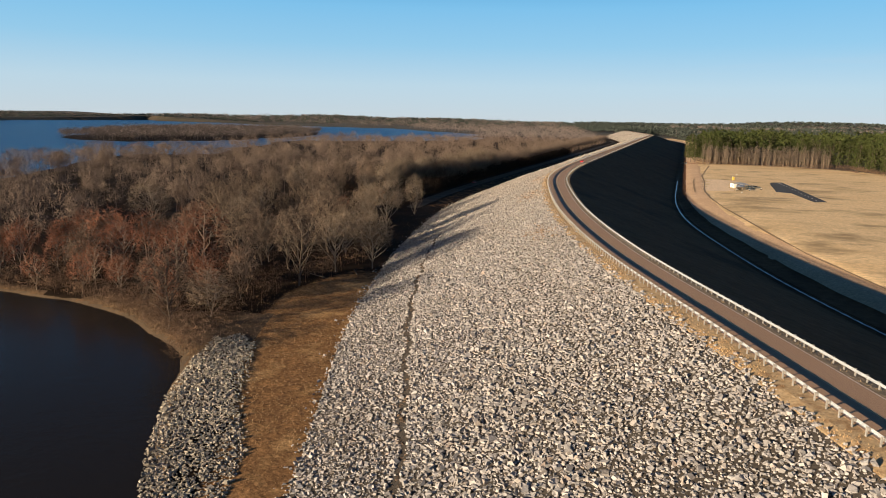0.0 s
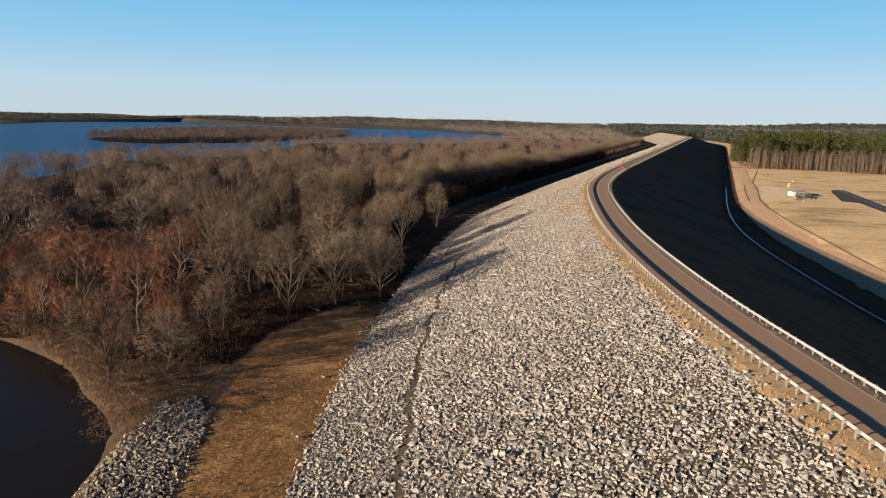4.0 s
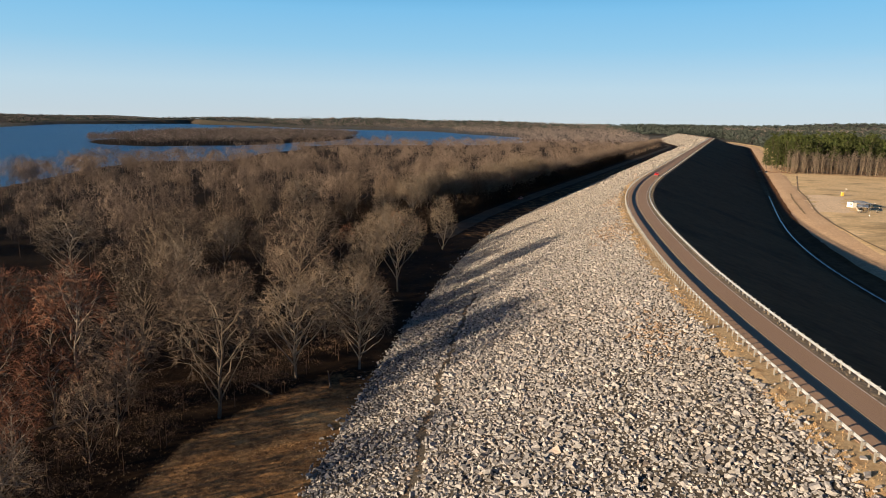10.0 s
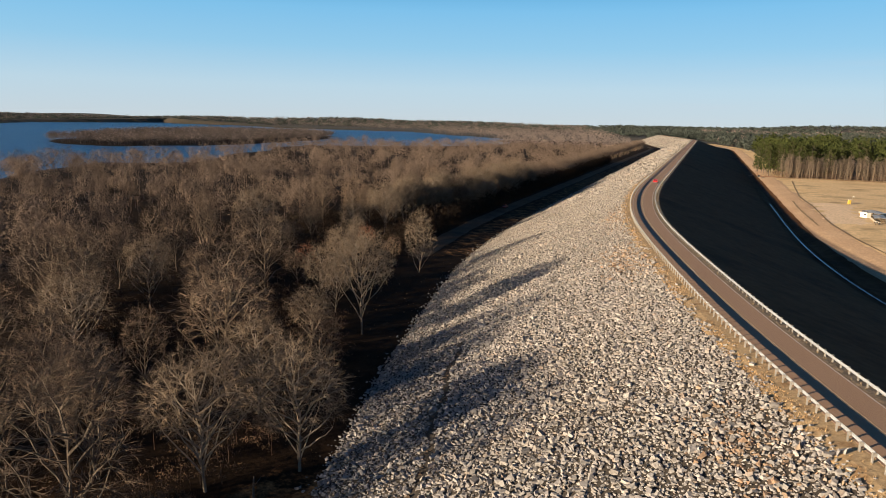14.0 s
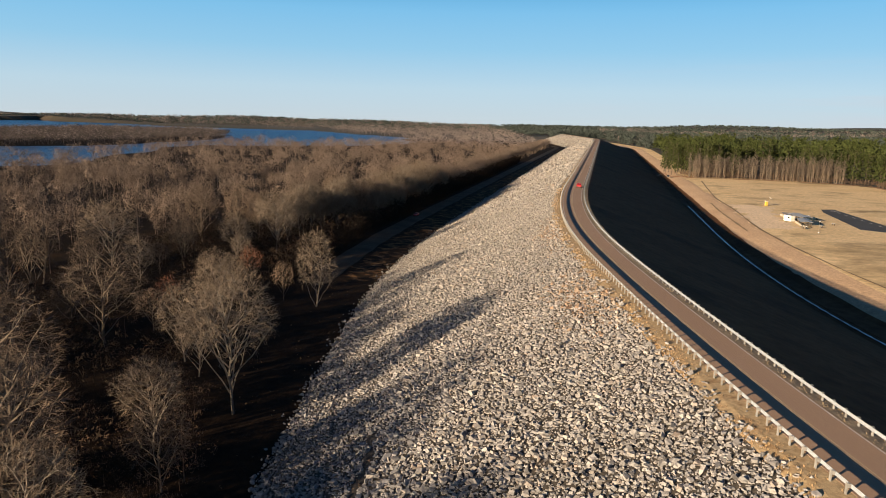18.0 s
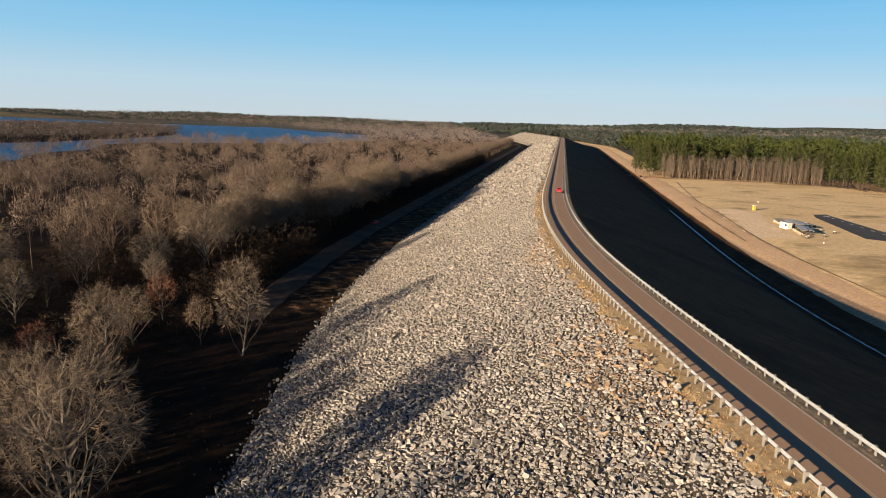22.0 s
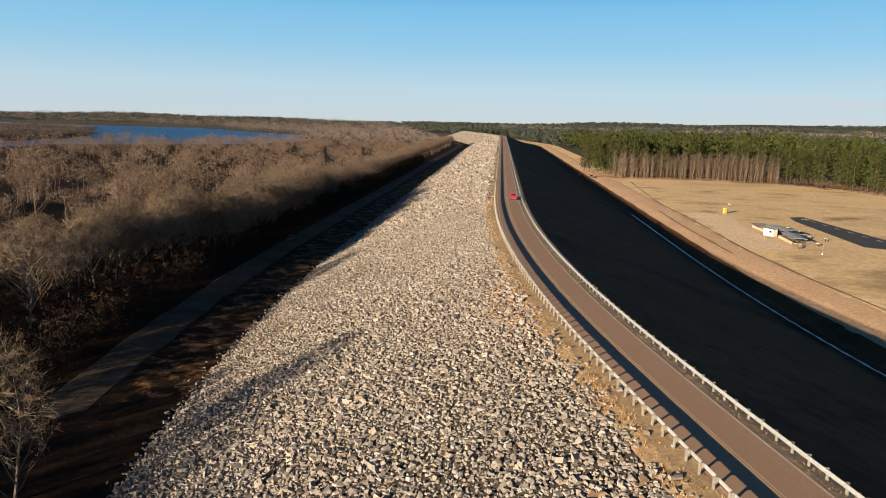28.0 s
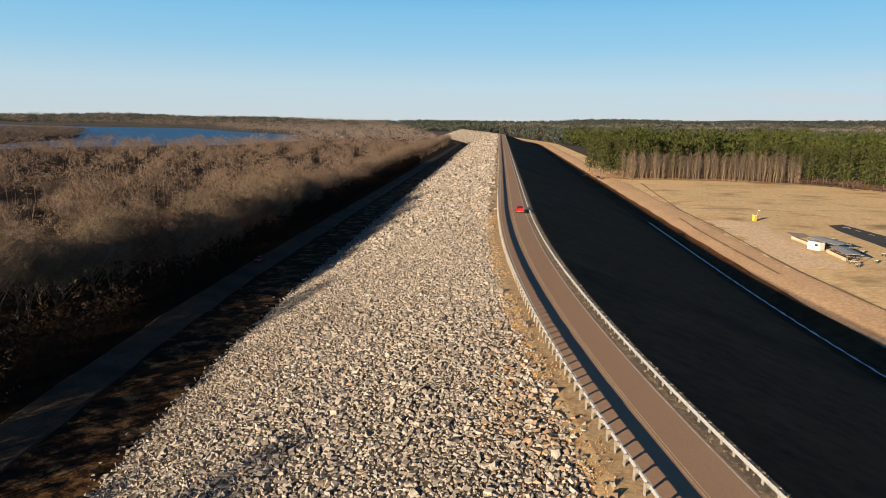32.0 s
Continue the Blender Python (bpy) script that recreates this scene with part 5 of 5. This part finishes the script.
def pickup(x, y, z, turn, paint, label):
    """A pickup truck, nose towards +y."""
    car = tagged(new("pickup_truck"), label, "pickup truck")
    car.matrix_basis = pose(x, y, z, 0, 0, turn)
    bm = profile_solid(bmesh.new(), [(-2.8, 0.5), (-2.8, 1.05), (-0.75, 1.08), (1.15, 1.10), (2.55, 1.02), (2.85, 0.85), (2.85, 0.45), (2.3, 0.38), (-2.3, 0.38)], 1.96)
    part("body", bm, paint, car)
    part("cab", profile_solid(bmesh.new(), [(-0.8, 1.05), (-0.68, 1.72), (-0.45, 1.80), (0.55, 1.80), (0.75, 1.72), (1.45, 1.08)], 1.80, 0.16), paint, car)
    part("windscreen", box(bmesh.new(), 0, 0, 0, 1.42, 0.03, 0.80, 0, pose(0, 1.15, 1.44, 48, 0, 0)), M_GLASS, car)
    part("rear_window", box(bmesh.new(), 0, 0, 0, 1.36, 0.03, 0.48, 0, pose(0, -0.765, 1.43, -10, 0, 0)), M_GLASS, car)
    for s in (-1, 1):
        part("side_window", box(bmesh.new(), 0, 0, 0, 0.03, 1.25, 0.42, 0, pose(s * 0.845, 0.1, 1.45, 0, -s * 12, 0)), M_GLASS, car)
        part("headlight", box(bmesh.new(), s * 0.78, 2.84, 0.78, 0.32, 0.06, 0.20, 0.01), M_LAMPWHITE, car)
        part("tail_light", box(bmesh.new(), s * 0.88, -2.80, 0.86, 0.16, 0.05, 0.34, 0.01), M_LAMPRED, car)
        part("mirror", box(bmesh.new(), s * 1.06, 0.95, 1.20, 0.20, 0.09, 0.16, 0.02), paint, car)
        part("bed_side", box(bmesh.new(), s * 0.90, -1.78, 1.16, 0.12, 1.98, 0.26, 0.02), paint, car)
    part("bed_floor", box(bmesh.new(), 0, -1.78, 1.09, 1.64, 1.9, 0.03), M_DARK, car, "dark open cargo bed")
    part("tailgate", box(bmesh.new(), 0, -2.76, 1.06, 1.7, 0.07, 0.46, 0.015), paint, car)
    part("rear_bumper", box(bmesh.new(), 0, -2.92, 0.50, 1.9, 0.18, 0.22, 0.03), M_CHROME, car)
    part("front_bumper", box(bmesh.new(), 0, 2.93, 0.50, 1.94, 0.18, 0.24, 0.03), M_CHROME, car)
    part("grille", box(bmesh.new(), 0, 2.86, 0.76, 1.1, 0.05, 0.28, 0.01), M_DARK, car)
    part("door_mark", box(bmesh.new(), -0.985, 0.35, 0.80, 0.02, 0.34, 0.42, 0.004), M_CREAM, car, "white emblem patch on the door")
    for sx in (-0.86, 0.86):
        for yy in (-1.75, 1.75):
            wheel_at(car, sx, yy, 0.39)
    return car


def saloon(x, y, z, turn, paint, label):
    car = tagged(new("car"), label, "car")
    car.matrix_basis = pose(x, y, z, 0, 0, turn)
    part("body", profile_solid(bmesh.new(), [(-2.2, 0.4), (-2.22, 0.85), (-1.5, 0.95), (1.0, 0.95), (2.1, 0.78), (2.25, 0.6), (2.2, 0.34), (-2.0, 0.32)], 1.78), paint, car)
    part("cabin", profile_solid(bmesh.new(), [(-1.7, 0.92), (-0.95, 1.40), (0.2, 1.42), (1.05, 0.93)], 1.62, 0.16), M_GLASS, car)
    part("roof", box(bmesh.new(), 0, -0.36, 1.43, 1.22, 1.1, 0.05, 0.02), paint, car)
    for s in (-1, 1):
        part("headlight", box(bmesh.new(), s * 0.65, 2.2, 0.66, 0.3, 0.06, 0.14, 0.01), M_LAMPWHITE, car)
        part("tail_light", box(bmesh.new(), s * 0.68, -2.21, 0.74, 0.3, 0.05, 0.14, 0.01), M_LAMPRED, car)
    for sx in (-0.78, 0.78):
        for yy in (-1.35, 1.38):
            wheel_at(car, sx, yy, 0.32)
    return car


ty = 440.0
pickup(float(P(ty, 5.6)[0]), ty, 0.035, -math.degrees(math.atan(float(np.interp(ty, YY, SS)))), M_RED, "bright red pickup truck on the crest road")
saloon(-106, 450, -17.0, 178, M_RED, "small red car on the gravel track below the dam")
pickup(43.0, 732, -15.3, 175, M_BLACKPAINT, "dark pickup truck on the clay track below the dam")


# ---- dead grass ----
def tufts(name, x, y, z, height, rng, mat, label, blades=6):
    n = len(x)
    a = rng.uniform(0, 6.283, (n, blades))
    h = (height * rng.uniform(0.5, 1.2, n))[:, None] * rng.uniform(0.6, 1.1, (n, blades))
    lean = rng.uniform(0.15, 0.7, (n, blades)) * h
    ca, sa = np.cos(a), np.sin(a)
    base = np.stack([np.repeat(x[:, None], blades, 1) + ca * 0.08, np.repeat(y[:, None], blades, 1) + sa * 0.08, np.repeat(z[:, None], blades, 1)], -1)
    side = np.stack([-sa, ca, np.zeros_like(a)], -1) * (0.10 * h)[..., None]
    tip = base + np.stack([ca * lean, sa * lean, h], -1)
    v = np.stack([base - side, base + side, tip], 2).reshape(-1, 3)
    return tagged(put(name, mesh_from(name, v, np.arange(len(v)).reshape(-1, 3), mat)), label, "grass", kind="stuff")


rng = np.random.default_rng(33)
ty, td = rng.uniform(60, 440, 11000), -3.4 + np.abs(rng.normal(0, 1.6, 11000))
keep = (td < 0.2) & (np.sin(ty * 0.31) + np.sin(ty * 0.13 + 2) + rng.normal(0, 0.8, 11000) > -0.3)
ty, td = ty[keep], td[keep]
M_STRAW = material("straw_blades", [(0.48, 0.33, 0.17), (0.38, 0.23, 0.11)], 0.3, 1.0, 0.9, island=0.35)
tufts("verge_grass", P(ty, td)[0], ty, np.interp(td, [-3.4, -3.0, -1.6, 0.2], [-0.56, -0.36, -0.12, -0.03]) - 0.02, np.full(len(ty), 0.22), rng, M_STRAW, "straw-coloured tufts along the verge")
ty, td = rng.uniform(50, 440, 2600), rng.uniform(7.5, 9.4, 2600)
M_WEED = material("dead_weeds", [(0.30, 0.22, 0.13), (0.20, 0.145, 0.085)], 0.4, 1.0, 0.9, island=0.35)
tufts("shoulder_weeds", P(ty, td)[0], ty, np.interp(td, [7.9, 9.4, 9.9], [-0.05, -0.17, -0.35]), np.full(len(ty), 0.20), rng, M_WEED, "dead brown weeds below the guard rail")
ty, td = rng.uniform(45, 330, 30000), rng.uniform(-100, -50, 30000)
x = P(ty, td)[0]
keep = (td < toe(ty) - 0.8) & (td > np.interp(ty, [45, 80, 117, 130], [-62.5, -64, -74, -95])) & ~in_pond(x, ty) & (rng.random(30000) < np.interp(ty, [45, 165, 200, 300], [1, 1, 0.05, 0.02]))
tufts("dry_grass", x[keep], ty[keep], np.full(keep.sum(), -17.35), np.full(keep.sum(), 0.26), rng, material("tawny_blades", [(0.32, 0.20, 0.10), (0.24, 0.15, 0.075), (0.36, 0.25, 0.13)], 0.1, 0.8, 0.95, island=0.35), "tawny dry grass at the foot of the dam")

# brush along the pond and the wood edge
M_BRUSH = material("brush_twigs", [(0.143, 0.088, 0.057), (0.111, 0.075, 0.052), (0.169, 0.104, 0.065)], 0.09, 0.6, 1.0, spec=0.1, island=0.25)
BRUSH = [crown_template(80 + k, 170, 3.6, 2.0, 0.032, 0.05) for k in range(5)]
by = np.concatenate([rng.uniform(112, 330, 900), rng.uniform(106, 165, 700)])
bd = np.concatenate([wood_edge(by[:900]) - rng.exponential(9, 900) + 3, rng.uniform(-150, -74, 700)])
bx = P(by, bd)[0]
keep = ~in_pond(bx, by) & ~in_pond(bx + 2, by - 2) & (rng.random(1600) < np.where(by < 185, 0.35, np.where(by < 235, 0.4, 0.15)))
wy = rng.uniform(318, 700, 420)
wd = -72.2 - rng.exponential(4.0, 420)
grove("wood_edge_brush", BRUSH, P(wy, wd)[0], wy, np.full(420, -17.4), rng.uniform(0.8, 2.2, 420), rng, M_UNDER, "leafless brush along the track, darkened as wood shade", "brush", 1.1)
ex, ey = [], []
for k in range(420):
    (px, py), nrm = along(FIELD_EDGE, 0.1 + 0.55 * (k + rng.uniform(0, 1)) / 420)
    back = rng.uniform(0.5, 5)
    ex.append(px + nrm[0] * back), ey.append(py + nrm[1] * back)
grove("field_edge_brush", BRUSH, np.array(ex), np.array(ey), np.full(420, -14.3), rng.uniform(0.7, 1.7, 420), rng, M_BRUSH, "rusty leafless brush at the edge of the field", "brush", 1.4)
grove("brush", BRUSH, bx[keep], by[keep], np.full(keep.sum(), -17.4), rng.uniform(0.6, 1.9, keep.sum()), rng, M_BRUSH, "rusty leafless brush at the edge of the wood", "brush")
# bushes that hang over the bank of the pond
kx, ky = [], []
for k in range(420):
    (px, py), nrm = along(POND[:10], rng.uniform(0.25, 1))
    back = -rng.exponential(3.5) - 1.0
    x, y = px + nrm[0] * back, py + nrm[1] * back
    if nrm[1] * back < 0:
        x, y = px - nrm[0] * back, py - nrm[1] * back
    if x < -70 and not in_pond(np.array([x]), np.array([y]))[0]:
        kx.append(x), ky.append(y)
grove("bank_bushes", BRUSH, np.array(kx), np.array(ky), np.full(len(kx), -17.6), rng.uniform(0.7, 1.6, len(kx)), rng, M_BRUSH, "tawny leafless bushes along the bank of the pond", "brush", 1.2)
